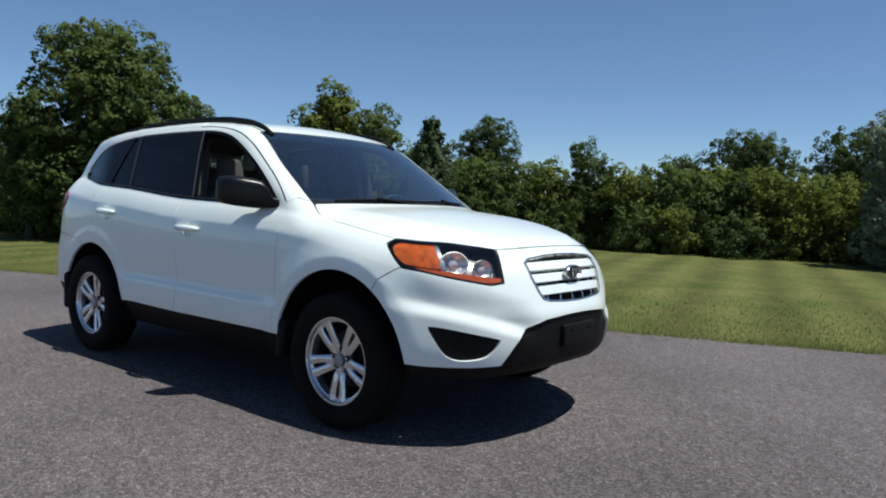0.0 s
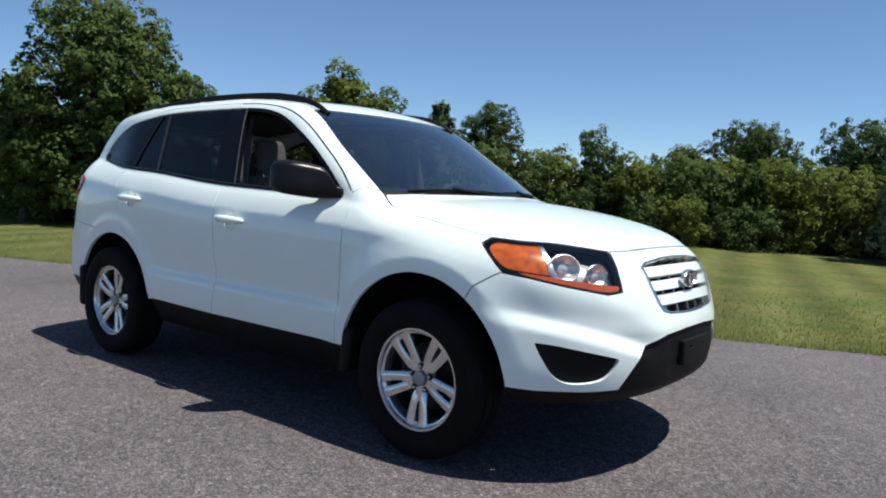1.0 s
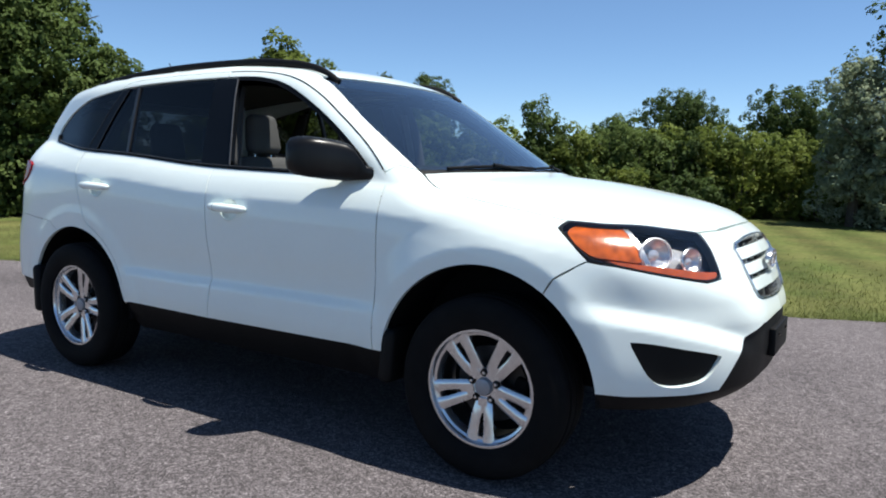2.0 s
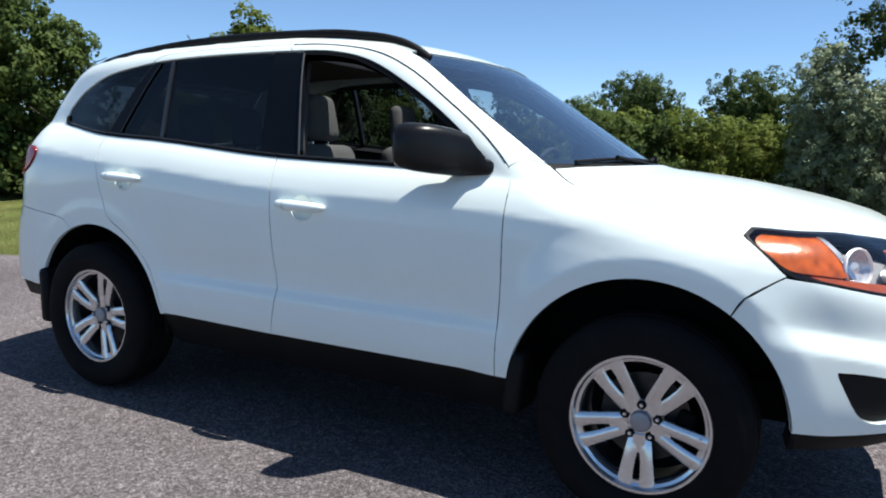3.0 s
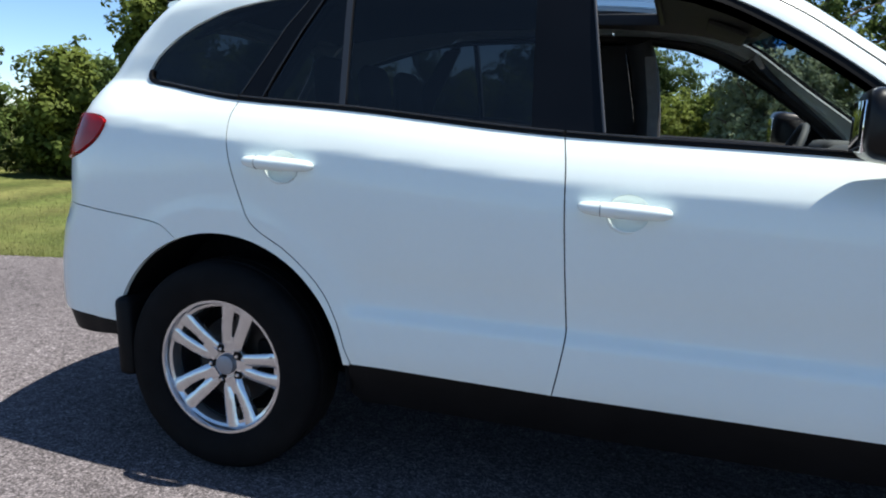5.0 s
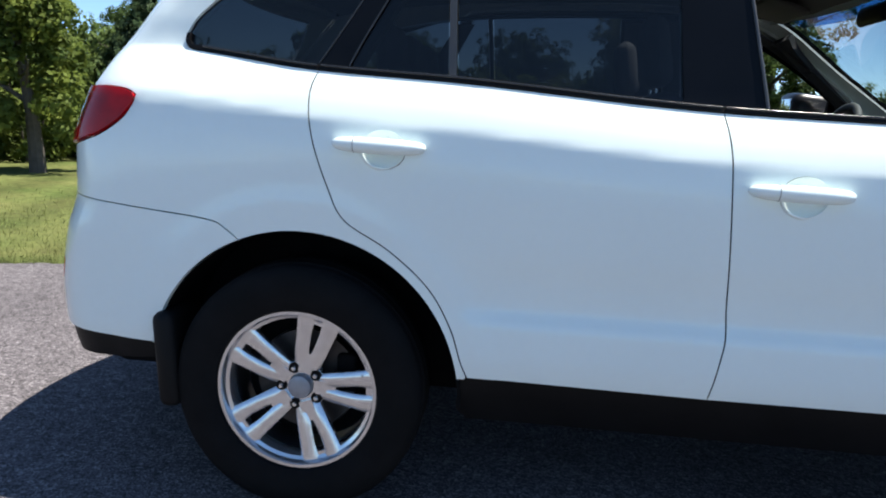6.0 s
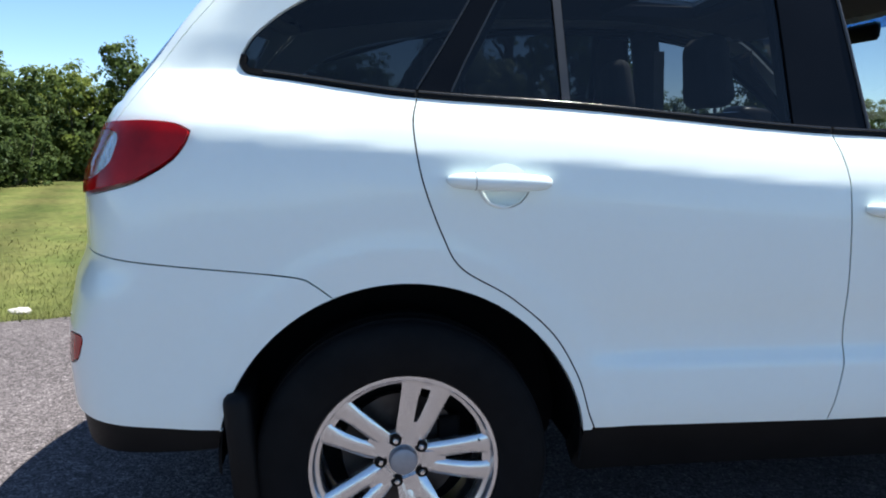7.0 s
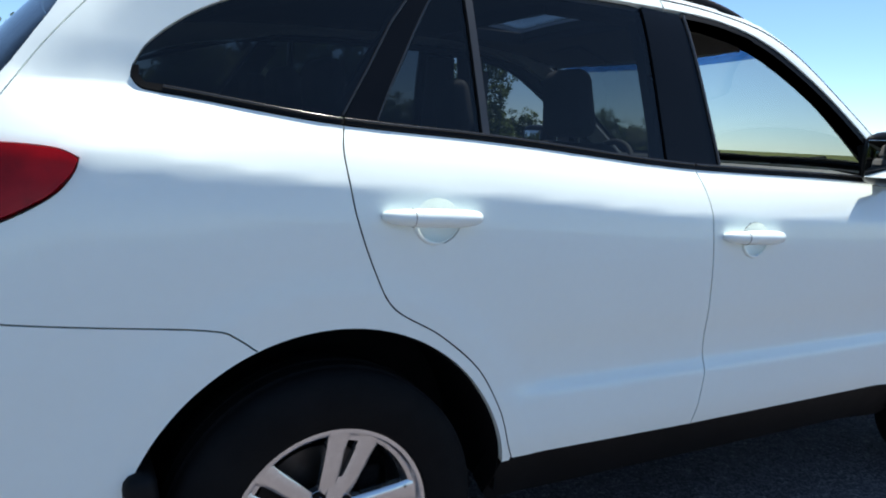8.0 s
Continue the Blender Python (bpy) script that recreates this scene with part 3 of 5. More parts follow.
shelf_line = at_nose([(1.86, 0.68, 1.018), (1.95, 0.59, 0.998), (2.03, 0.50, 0.965), (2.085, 0.50, 0.87), (2.0, 0.64, 0.872), (1.91, 0.735, 0.895)])
fin_line = at_nose([(1.80, 0.70, 1.036), (1.83, 0.705, 0.978), (1.90, 0.74, 0.897), (1.917, 0.728, 0.895), (1.847, 0.692, 0.978), (1.817, 0.687, 1.034)])
amber_line, strip_line = eased(amber_line), eased(strip_line, 1)
for sign in (1, -1):
    flip = (lambda pts: pts) if sign > 0 else left
    lamp = skin_part("headlight", flip(lamp_line), nose, BEZEL, car, "clear headlight with amber turn lamp and round reflectors", offset=-0.070, h=0.03, depth=0.02, gap=-0.014)[0]
    skin_part("turn_lamp", flip(amber_line), nose, AMBER, lamp, "amber turn lamp", offset=-0.016, h=0.02, depth=0.03, gap=0.001)
    skin_part("marker_strip", flip(strip_line), nose, ORANGE, lamp, "amber marker strip", offset=-0.008, h=0.02, depth=0.03, gap=0.001)
    skin_part("lamp_shelf", flip(shelf_line), nose, BOWL, lamp, "silver lamp backing", offset=-0.064, h=0.03, depth=0.01, gap=0.001)
    skin_part("lamp_fin", flip(fin_line), nose, CHROME, lamp, "chrome divider", offset=-0.013, h=0.03, depth=0.03, gap=0.0005)
    for (x, a, z), r in (((1.930, 0.685, 0.938), 0.070), ((2.028, 0.577, 0.913), 0.055)):
        u = np.array([math.atan2(a, x - NOSE_X) * sign])
        p = nose(u, np.array([z]))
        q, nrm = p[0] - skin_normal(p)[0] * 0.032, skin_normal(p)[0]
        aim = Vector((nrm[0] + 0.22, nrm[1] * 0.85, nrm[2] * 0.3)).normalized()
        turn = Matrix.Translation(Vector(q)) @ aim.to_track_quat("-Y", "Z").to_matrix().to_4x4() @ Matrix.Diagonal((1.05, 1, 0.84, 1))
        bm = bmesh.new()
        lathe(bm, [(r, -0.006), (r * 1.08, 0.0), (r * 0.9, 0.008), (r * 0.6, 0.026), (r * 0.36, 0.032), (r * 0.33, 0.012), (0.0005, 0.006)], 32)
        bmesh.ops.transform(bm, matrix=turn, verts=bm.verts)
        bowl = part("reflector_bowl", bm, BOWL, lamp, "round chrome reflector")
        bm = bmesh.new()
        lathe(bm, [(r * 1.0, -0.006), (r * 1.06, -0.003), (r * 1.06, 0.004), (r * 0.97, 0.004)], 32, closed=True)
        bmesh.ops.transform(bm, matrix=turn, verts=bm.verts)
        part("lamp_ring", bm, HALO if r > 0.06 else CHROME, bowl)
    mid_u, mid_v = (sum(c) / len(lamp_line) for c in zip(*lamp_line))
    inner_rim = [(mid_u + (u - mid_u) * 0.982, mid_v + (v - mid_v) * 0.962) for u, v in lamp_line]
    skin_part("lamp_gasket", flip(lamp_line), nose, SEAL, lamp, "black lamp edge", offset=-0.002, h=0.02, depth=0.03, gap=-0.002, holes=[flip(inner_rim)])
    cover = skin_part("lamp_cover", flip(lamp_line), nose, CLEAR_LENS, lamp, "clear plastic lens", offset=0.0015, h=0.03, depth=0.006, gap=0.001)[0]
    cover.visible_shadow = False

# tailgate, rear lamps and rear bumper
gate_side = on_side(hatch_edge) + [(-2.062, 0.70, 1.19), (-2.10, 0.69, 1.10), (-2.128, 0.688, 1.018)] + on_side([(-2.12, 1.0), (-2.105, 0.886)])
gate_half = [(0.0, 1.622)] + at_tail(gate_side) + [(0.3, 0.872), (0.0, 0.87)]
rear_glass_half = [(0.0, 1.575)] + at_tail([(-1.80, 0.56, 1.56), (-1.88, 0.665, 1.46), (-2.02, 0.70, 1.25)]) + [(0.3, 1.20), (0.0, 1.19)]
glass_line = rear_glass_half + left(rear_glass_half[1:-1][::-1])
gate = skin_part("tailgate", gate_half + left(gate_half[1:-1][::-1]), tail, PAINT, car, "white tailgate with dark rear window", holes=[glass_line], h=0.04)[0]
skin_part("rear_window", glass_line, tail, TINT, gate, "dark tinted rear window", offset=-0.005, h=0.06, depth=0.006)
bm = bmesh.new()
edge = [(-1.80 + 0.29 * y * y, y) for y in np.linspace(-0.60, 0.60, 25)]
roof_z = top(np.array([p[0] for p in edge]), np.array([p[1] for p in edge]))[:, 2]
sweep(bm, [(x - 0.035, y, float(z) - 0.022) for (x, y), z in zip(edge, roof_z)], 0.048, 12, 0.42)
part("rear_spoiler", bm, PAINT, gate, "white rear roof spoiler", sharp=60)
lens_line = at_tail([(-1.838, 0.88, 1.178), (-1.875, 0.872, 1.194), (-1.95, 0.845, 1.200), (-2.03, 0.745, 1.196), (-2.062, 0.70, 1.19), (-2.10, 0.69, 1.10), (-2.128, 0.688, 1.018), (-2.05, 0.79, 1.036), (-1.966, 0.853, 1.060), (-1.885, 0.877, 1.107), (-1.850, 0.883, 1.148)])
clear_line = at_tail([(-2.003, 0.812, 1.165), (-2.03, 0.765, 1.176), (-2.055, 0.718, 1.176), (-2.085, 0.700, 1.11), (-2.112, 0.700, 1.052), (-2.07, 0.775, 1.062), (-2.02, 0.815, 1.10)])
mark_line = at_tail([(-2.10, 0.788, 0.684), (-2.15, 0.74, 0.680), (-2.196, 0.685, 0.664), (-2.206, 0.665, 0.590), (-2.16, 0.735, 0.600), (-2.12, 0.772, 0.622)])
lens_line, clear_line, mark_line = eased(lens_line), eased(clear_line, 3), eased(mark_line, 2)
for flip in (lambda pts: pts, left):
    lamp = skin_part("tail_light", flip(lens_line), tail, RED, car, "red wrap-around tail light with a clear section", offset=0.009, h=0.016, depth=0.024, holes=[flip(clear_line)])[0]
    skin_part("reverse_lamp", flip(clear_line), tail, REFLECTOR, lamp, "silver reflector", offset=-0.006, h=0.025, gap=-0.001)
    skin_part("lamp_cover", flip(clear_line), tail, CLEAR_LENS, lamp, "clear lens", offset=0.009, h=0.03, depth=0.004, gap=0.0003)
rb_low = at_tail([(-2.30, 0.0, 0.49), (-2.26, 0.4, 0.49), (-2.183, 0.698, 0.488), (-2.108, 0.784, 0.479), (-1.95, 0.86, 0.472), (-1.785, 0.907, 0.47)])
rb_arch = at_tail(on_side(arc(ARCH_R, 168, 113, 20)))
rb_top = at_tail(on_side(BUMPER_SEAM[::-1])) + [(0.3, 0.868), (0.0, 0.866)]
rb_half = rb_low + rb_arch[:-1] + rb_top
rear_bumper = skin_part("rear_bumper", rb_half + left(rb_half[1:-1][::-1]), tail, PAINT, car, "white rear bumper with red reflectors", h=0.035, holes=[mark_line, left(mark_line)])[0]
for line in (mark_line, left(mark_line)):
    skin_part("reflector", line, tail, RED, rear_bumper, "red bumper reflector", offset=0.001, h=0.03)
rv_half = rb_low + at_tail([(-1.80, 0.88, 0.405), (-1.95, 0.84, 0.385), (-2.15, 0.70, 0.375)]) + [(0.0, 0.37)]
skin_part("rear_valance", rv_half + left(rv_half[1:-1][::-1]), tail, CLADDING, rear_bumper, "black plastic lower valance", offset=-0.012, h=0.04, depth=0.05)

# sills
sill = [(-0.885, 0.437), (0.885, 0.443), (0.90, 0.30), (0.87, 0.275), (-0.87, 0.275), (-0.90, 0.31)]
skin_part("sill", sill, side, CLADDING, car, "black plastic sill", mirror=True, offset=-0.014, depth=0.06, h=0.05)

# side glass: pillars in gloss black, dark panes and rubber strips
pillar_b = [(-0.135, float(BELT(-0.135)) + 0.016)] + [(-0.21, 1.64), (-0.375, 1.645)] + [(-0.345, float(BELT(-0.345)) + 0.016)]
skin_part("door_pillar", pillar_b, side, GLOSS_BLACK, front_doors, "black door pillar", mirror=True, offset=-0.004, gap=0.0005, depth=0.03)
pane = [(-0.345, float(BELT(-0.345)) + 0.016), (-0.375, 1.642)] + cut(GLASS_TOP, -0.377, -0.958)[1:] + belt_line(-0.936, -0.347, 0.016)
skin_part("window_pane", pane, side, TINT, rear_doors, "dark tinted pane", mirror=True, offset=-0.010, gap=0.0005, depth=0.005, h=0.06)
divider = [(-0.939, float(BELT(-0.94)) + 0.016), (-0.961, 1.624), (-0.982, 1.624), (-0.960, float(BELT(-0.96)) + 0.016)]
skin_part("window_divider", divider, side, SATIN, rear_doors, "black satin window divider bar", mirror=True, offset=-0.002, gap=0.0003, depth=0.03)
small = [(-0.962, float(BELT(-0.962)) + 0.016), (-0.984, 1.622)] + cut(GLASS_TOP, -0.986, -1.05) + [(-1.125, 1.49), (-1.20, 1.35), (-1.235, float(BELT(-1.235)) + 0.016)] + belt_line(-1.233, -0.964, 0.016, 6)
skin_part("corner_pane", small, side, TINT, rear_doors, "dark tinted corner pane", mirror=True, offset=-0.010, gap=0.0005, depth=0.005, h=0.05)
pillar_c = [(-1.235, float(BELT(-1.235)) + 0.016), (-1.20, 1.35), (-1.125, 1.49), (-1.05, 1.617), (-1.10, 1.612), (-1.185, 1.50), (-1.25, 1.39), (-1.316, float(BELT(-1.316)) + 0.016)]
skin_part("rear_pillar", pillar_c, side, GLOSS_BLACK, rear_doors, "black rear door pillar", mirror=True, offset=-0.004, gap=0.0006, depth=0.03)
rear_pane = [(-1.318, float(BELT(-1.318)) + 0.016), (-1.252, 1.39), (-1.187, 1.50), (-1.102, 1.612)] + cut(GLASS_TOP, -1.104, -1.728)[1:] + tip_low[1:-1] + belt_line(-1.69, -1.32, 0.014, 8)
skin_part("quarter_window", rear_pane, side, TINT, car, "dark tinted rear quarter window", mirror=True, offset=-0.007, gap=0.001, depth=0.008, h=0.05)
def bead(name, line, owners, radius, mat, proud, label):
    """A rounded strip along a flank line, on both flanks."""
    for owner, sign in zip(owners, (-1, 1)):
        bm = bmesh.new()
        sweep(bm, [(x, sign * (a + proud), z) for x, a, z in on_side(line)], radius, 8)
        part(name, bm, mat, owner, label, sharp=60)


for x0, x1, owner in ((0.735, -0.243, front_doors), (-0.245, -1.317, rear_doors)):
    bead("strip_bead", belt_line(x0 - 0.004, x1 + 0.004, 0.0135, 20), owner, 0.0038, POLISHED, 0.003, "polished black bead")
    skin_part("belt_strip", belt_line(x0, x1, 0.0, 20) + belt_line(x1, x0, 0.017, 20), side, SEAL, owner, "black rubber belt strip", mirror=True, offset=0.004, gap=0.0008, depth=0.03, h=0.03)
skin_part("belt_strip", belt_line(-1.319, -1.69, 0.0, 10)[:-1] + tip_low[::-1] + [(-1.722, 1.36), (-1.724, 1.342), (-1.712, 1.327), (-1.682, float(BELT(-1.682)) + 0.016)] + belt_line(-1.66, -1.319, 0.016, 10), side, SEAL, car, "black rubber strip", mirror=True, offset=0.004, gap=0.0008, depth=0.03, h=0.03)
bead("strip_bead", belt_line(-1.322, -1.68, 0.0125, 12), (car, car), 0.0038, POLISHED, 0.003, "polished black bead")
bead("window_channel", [(-0.135 - 0.075 * t, float(BELT(-0.135)) + 0.018 + (1.636 - float(BELT(-0.135)) - 0.018) * t) for t in np.linspace(0, 1, 9)], front_doors, 0.0045, CHANNEL, -0.002, "grey window channel")
bead("pillar_edge", [(-1.318, float(BELT(-1.318)) + 0.02), (-1.251, 1.39), (-1.186, 1.50), (-1.103, 1.606)], rear_doors, 0.003, POLISHED, -0.004, "black glass edge")
bead("pillar_edge", [(-1.235, float(BELT(-1.235)) + 0.02), (-1.20, 1.35), (-1.125, 1.49), (-1.053, 1.61)], rear_doors, 0.003, POLISHED, -0.004, "black glass edge")
seam_in = cut(FRAME_TOP, 0.80, -0.285)
skin_part("frame_seal", [(x, z + 0.0005) for x, z in seam_in] + [(x - 0.002 * (x > 0.15), z - 0.003) for x, z in seam_in[::-1]], side, SEAL, front_doors, "black rubber door seal", mirror=True, offset=0.0015, depth=0.01, gap=0.0002, h=0.03)
bead("door_gap", A_SEAM[1:-1], front_doors, 0.0042, DARK, -0.0062, "dark shut line")
bead("door_gap", B_SEAM[1:-1], rear_doors, 0.0036, DARK, -0.0066, "dark shut line")
bead("door_gap", C_SEAM[1:-1], rear_doors, 0.0042, DARK, -0.0062, "dark shut line")
# frame of the open front window
inner_top = [(x - 0.012 * (1 if x > 0.1 else 0), z - 0.018) for x, z in cut(GLASS_TOP, 0.70, -0.225)]
skin_part("window_seal", cut(GLASS_TOP, 0.745, -0.212) + inner_top[::-1], side, SEAL, front_doors, "black window channel", mirror=True, offset=-0.003, depth=0.05, gap=0.0006, h=0.03)
sail = [(0.745, float(BELT(0.745)) + 0.004), (0.757, 1.18), (0.66, 1.270), (0.60, 1.312), (0.595, float(BELT(0.595)) + 0.02)]
skin_part("mirror_sail", sail, side, CLADDING, front_doors, "black corner cover", mirror=True, offset=0.002, depth=0.03, gap=0.001, h=0.03)

# ---- wheels ----
def tyre_mesh():
    bm = bmesh.new()
    lathe(bm, [(0.231, -0.085), (0.238, -0.104), (0.262, -0.115), (0.30, -0.118), (0.335, -0.110), (0.352, -0.098), (0.3605, -0.082),
               (0.3605, -0.052), (0.354, -0.050), (0.354, -0.044), (0.3640, -0.042), (0.3645, -0.004), (0.357, -0.002), (0.357, 0.004),
               (0.3645, 0.006), (0.3640, 0.042), (0.354, 0.044), (0.354, 0.050), (0.3605, 0.052), (0.3605, 0.082), (0.352, 0.098), (0.335, 0.110), (0.30, 0.118), (0.243, 0.104), (0.236, 0.085)], 72)
    return bm


def spoke_pair(bm, angle):
    """Two parallel bars from the hub to the rim, with a slot between them."""
    turn = Matrix.Rotation(angle, 4, "Y")
    for s in (-1, 1):
        sections = []
        for r, off, half, y, deep in ((0.050, 0.017, 0.018, -0.052, 0.030), (0.085, 0.0215, 0.0212, -0.062, 0.030), (0.125, 0.0280, 0.0210, -0.068, 0.030),
                                      (0.165, 0.0335, 0.0220, -0.072, 0.030), (0.190, 0.0360, 0.0240, -0.075, 0.030), (0.216, 0.0380, 0.0300, -0.078, 0.034)):
            c = s * off
            ring = [(c - half, y + 0.006), (c - half * 0.55, y), (c + half * 0.55, y), (c + half, y + 0.006), (c + half * 0.9, y + deep), (c - half * 0.9, y + deep)]
            sections.append([bm.verts.new(turn @ Vector((r, yy, cc))) for cc, yy in ring])
        for a, b in zip(sections, sections[1:]):
            for i in range(6):
                bm.faces.new((a[i], a[(i + 1) % 6], b[(i + 1) % 6], b[i]))
        bm.faces.new(sections[0]), bm.faces.new(sections[-1])
    # web behind the slot, near the hub and at the rim
    for r0, r1 in ((0.045, 0.106), (0.198, 0.214)):
        v = [bm.verts.new(turn @ Vector((r, y, c))) for r in (r0, r1) for c in (-0.02, 0.02) for y in (-0.060 if r0 < 0.1 else -0.071, -0.03)]
        for q in ((0, 1, 3, 2), (4, 6, 7, 5), (0, 2, 6, 4), (1, 5, 7, 3), (0, 4, 5, 1), (2, 3, 7, 6)):
            bm.faces.new([v[i] for i in q])


def build_wheel(place):
    wheel = new("wheel")
    wheel.parent = car
    wheel.matrix_basis = place
    tagged(wheel, "black tyre on a silver alloy rim with five twin spokes")
    part("tyre", tyre_mesh(), RUBBER, wheel, "black rubber tyre")
    bm = bmesh.new()
    for k in range(5):
        spoke_pair(bm, 2 * math.pi * k / 5)
    lathe(bm, [(0.0005, -0.050), (0.036, -0.050), (0.062, -0.053), (0.074, -0.048), (0.078, -0.03), (0.06, 0.0)], 40)
    lathe(bm, [(0.203, -0.030), (0.205, -0.060), (0.208, -0.071), (0.2175, -0.076), (0.2195, -0.087), (0.224, -0.0955), (0.233, -0.0955), (0.237, -0.087), (0.238, -0.07)], 72)
    part("rim", bm, ALLOY, wheel, "silver alloy rim with five twin spokes", sharp=40)
    bm = bmesh.new()
    lathe(bm, [(0.212, 0.09), (0.208, 0.0), (0.204, -0.030)], 72)
    part("rim_barrel", bm, BARREL, wheel, "dull inner barrel of the rim")
    for k in range(5):
        a = 2 * math.pi * (k + 0.5) / 5
        bm = bmesh.new()
        lathe(bm, [(0.0005, -0.0560), (0.0150, -0.0560), (0.0165, -0.0535), (0.0165, -0.045)], 16)
        bmesh.ops.translate(bm, vec=(0.057 * math.cos(a), 0, 0.057 * math.sin(a)), verts=bm.verts)
        part("nut_seat", bm, SEAL, wheel)
        bm = bmesh.new()
        lathe(bm, [(0.0003, -0.066), (0.0055, -0.0655), (0.0080, -0.061), (0.0088, -0.05)], 6)
        bmesh.ops.translate(bm, vec=(0.057 * math.cos(a), 0, 0.057 * math.sin(a)), verts=bm.verts)
        part("wheel_nut", bm, CHROME, wheel, smooth=False)
    bm = bmesh.new()
    lathe(bm, [(0.0005, -0.071), (0.024, -0.0705), (0.033, -0.067), (0.036, -0.058), (0.036, -0.045)], 32)
    part("hub_cap", bm, HUB_GREY, wheel, "plain silver hub cap")
    bm = bmesh.new()
    lathe(bm, [(0.05, 0.012), (0.152, 0.012), (0.155, 0.02), (0.152, 0.034), (0.05, 0.034)], 48)
    part("brake_disc", bm, STEEL, wheel, "worn steel brake disc")
    bm = bmesh.new()
    rbox(bm, (0.125, 0.015, 0.02), (0.06, 0.05, 0.13), 0.012)
    part("brake_caliper", bm, DARK, wheel)
    bm = bmesh.new()
    lathe(bm, [(0.0005, 0.06), (0.20, 0.06), (0.204, 0.07)], 40)
    part("backing_plate", bm, DARK, wheel)
    bm = bmesh.new()
    sweep(bm, [(0.2, -0.06, 0.05), (0.188, -0.075, 0.047)], 0.004, 8)
    part("tyre_valve", bm, RUBBER, wheel)
    return wheel


HUB_Y, HUB_Z = 0.835, 0.367
wheel = build_wheel(pose(1.35, -HUB_Y, HUB_Z, 0, 18, 0))
copy_thing(wheel, pose(-1.35, -HUB_Y, HUB_Z, 0, -2, 0))
copy_thing(wheel, pose(1.35, HUB_Y, HUB_Z, 0, 30, 180))
copy_thing(wheel, pose(-1.35, HUB_Y, HUB_Z, 0, 8, 180))

# wheel housings, mud flaps and underbody
for (cx, cz), r in (ARCH_F, ARCH_R):
    for sign in (-1, 1):
        bm = bmesh.new()
        rings = []
        lip = [q[1] for q in on_side([(cx + r * math.cos(radians(a)), max(0.40, cz + r * math.sin(radians(a)))) for a in np.linspace(-4, 184, 40)])]
        for inset, rad in ((0.012, r - 0.004), (0.022, r + 0.006), (None, r + 0.006)):
            rings.append([bm.verts.new((cx + rad * math.cos(radians(a)), sign * (0.60 if inset is None else y - inset), cz + rad * math.sin(radians(a)))) for a, y in zip(np.linspace(-4, 184, 40), lip)])
        for a, b in zip(rings, rings[1:]):
            for i in range(39):
                bm.faces.new((a[i], a[i + 1], b[i + 1], b[i]))
        bm.faces.new(rings[-1])
        part("wheel_housing", bm, DARK, car, "black wheel arch liner")
for x, z0, z1, lean in ((0.905, 0.31, 0.545, 4), (-1.738, 0.285, 0.570, -5)):
    for sign in (-1, 1):
        bm = bmesh.new()
        rbox(bm, (x, sign * 0.838, (z0 + z1) / 2), (0.07, 0.225, z1 - z0), 0.028, (0, lean, 0), taper=0.94)
        part("mud_flap", bm, CLADDING, car, "black mud flap behind the wheel")
for name, centre, size in (("floor_pan", (0, 0, 0.37), (1.74, 1.52, 0.12)), ("subframe", (1.45, 0, 0.47), (1.2, 1.16, 0.20)), ("fuel_tank", (-1.5, 0, 0.42), (1.25, 1.16, 0.30))):
    bm = bmesh.new()
    rbox(bm, centre, size, 0.04)
    part(name, bm, DARK, car, "dark underbody")
bm = bmesh.new()
rbox(bm, (1.82, 0, 0.50), (0.40, 1.28, 0.02), 0.008)
part("undertray", bm, DARK, car, "black undertray behind the bumper")
bm = bmesh.new()
rbox(bm, (1.52, 0, 0.70), (0.86, 1.16, 0.38), 0.08)
part("engine_block", bm, DARK, car)

for sign in (-1, 1):
    xs = np.linspace(0.22, -1.68, 24)
    seam = top(xs, np.full(24, sign * ROOF_A))
    bm = bmesh.new()
    sweep(bm, [(p[0], p[1], p[2] - 0.026) for p in seam.tolist()], 0.018, 8)
    part("roof_channel", bm, DARK, car, "dark drip channel under the roof seam")

# ---- roof rails, antenna, wipers ----
for sign in (-1, 1):
    xs = np.array([0.325, 0.27, 0.20, 0.10, -0.02, -0.2, -0.6, -1.0, -1.35, -1.6, -1.72, -1.80])
    lift = np.array([-0.012, 0.0, 0.008, 0.015, 0.019, 0.020, 0.020, 0.020, 0.018, 0.013, 0.003, -0.012])
    base = top(np.clip(xs, -1.70, 0.33), np.full(len(xs), sign * 0.565))
    line = [(x, sign * 0.57, float(z + l)) for x, z, l in zip(xs, base[:, 2], lift)]
    bm = bmesh.new()
    sweep(bm, spline(line, 4), 0.016, 12, 1.25)
    part("roof_rail", bm, CLADDING, car, "black roof rail", sharp=60)
zr = float(top(np.array([-1.53]), np.array([0.0]))[0, 2])
bm = bmesh.new()
sweep(bm, [(-1.53, 0.0, zr - 0.02), (-1.54, 0.0, zr + 0.02)], 0.02, 12)
antenna = part("antenna", bm, CLADDING, car, "short black roof antenna")
bm = bmesh.new()
sweep(bm, [(-1.535, 0.0, zr + 0.01), (-1.68, 0.0, zr + 0.19)], [0.006, 0.003], 8)
part("mast", bm, CLADDING, antenna)
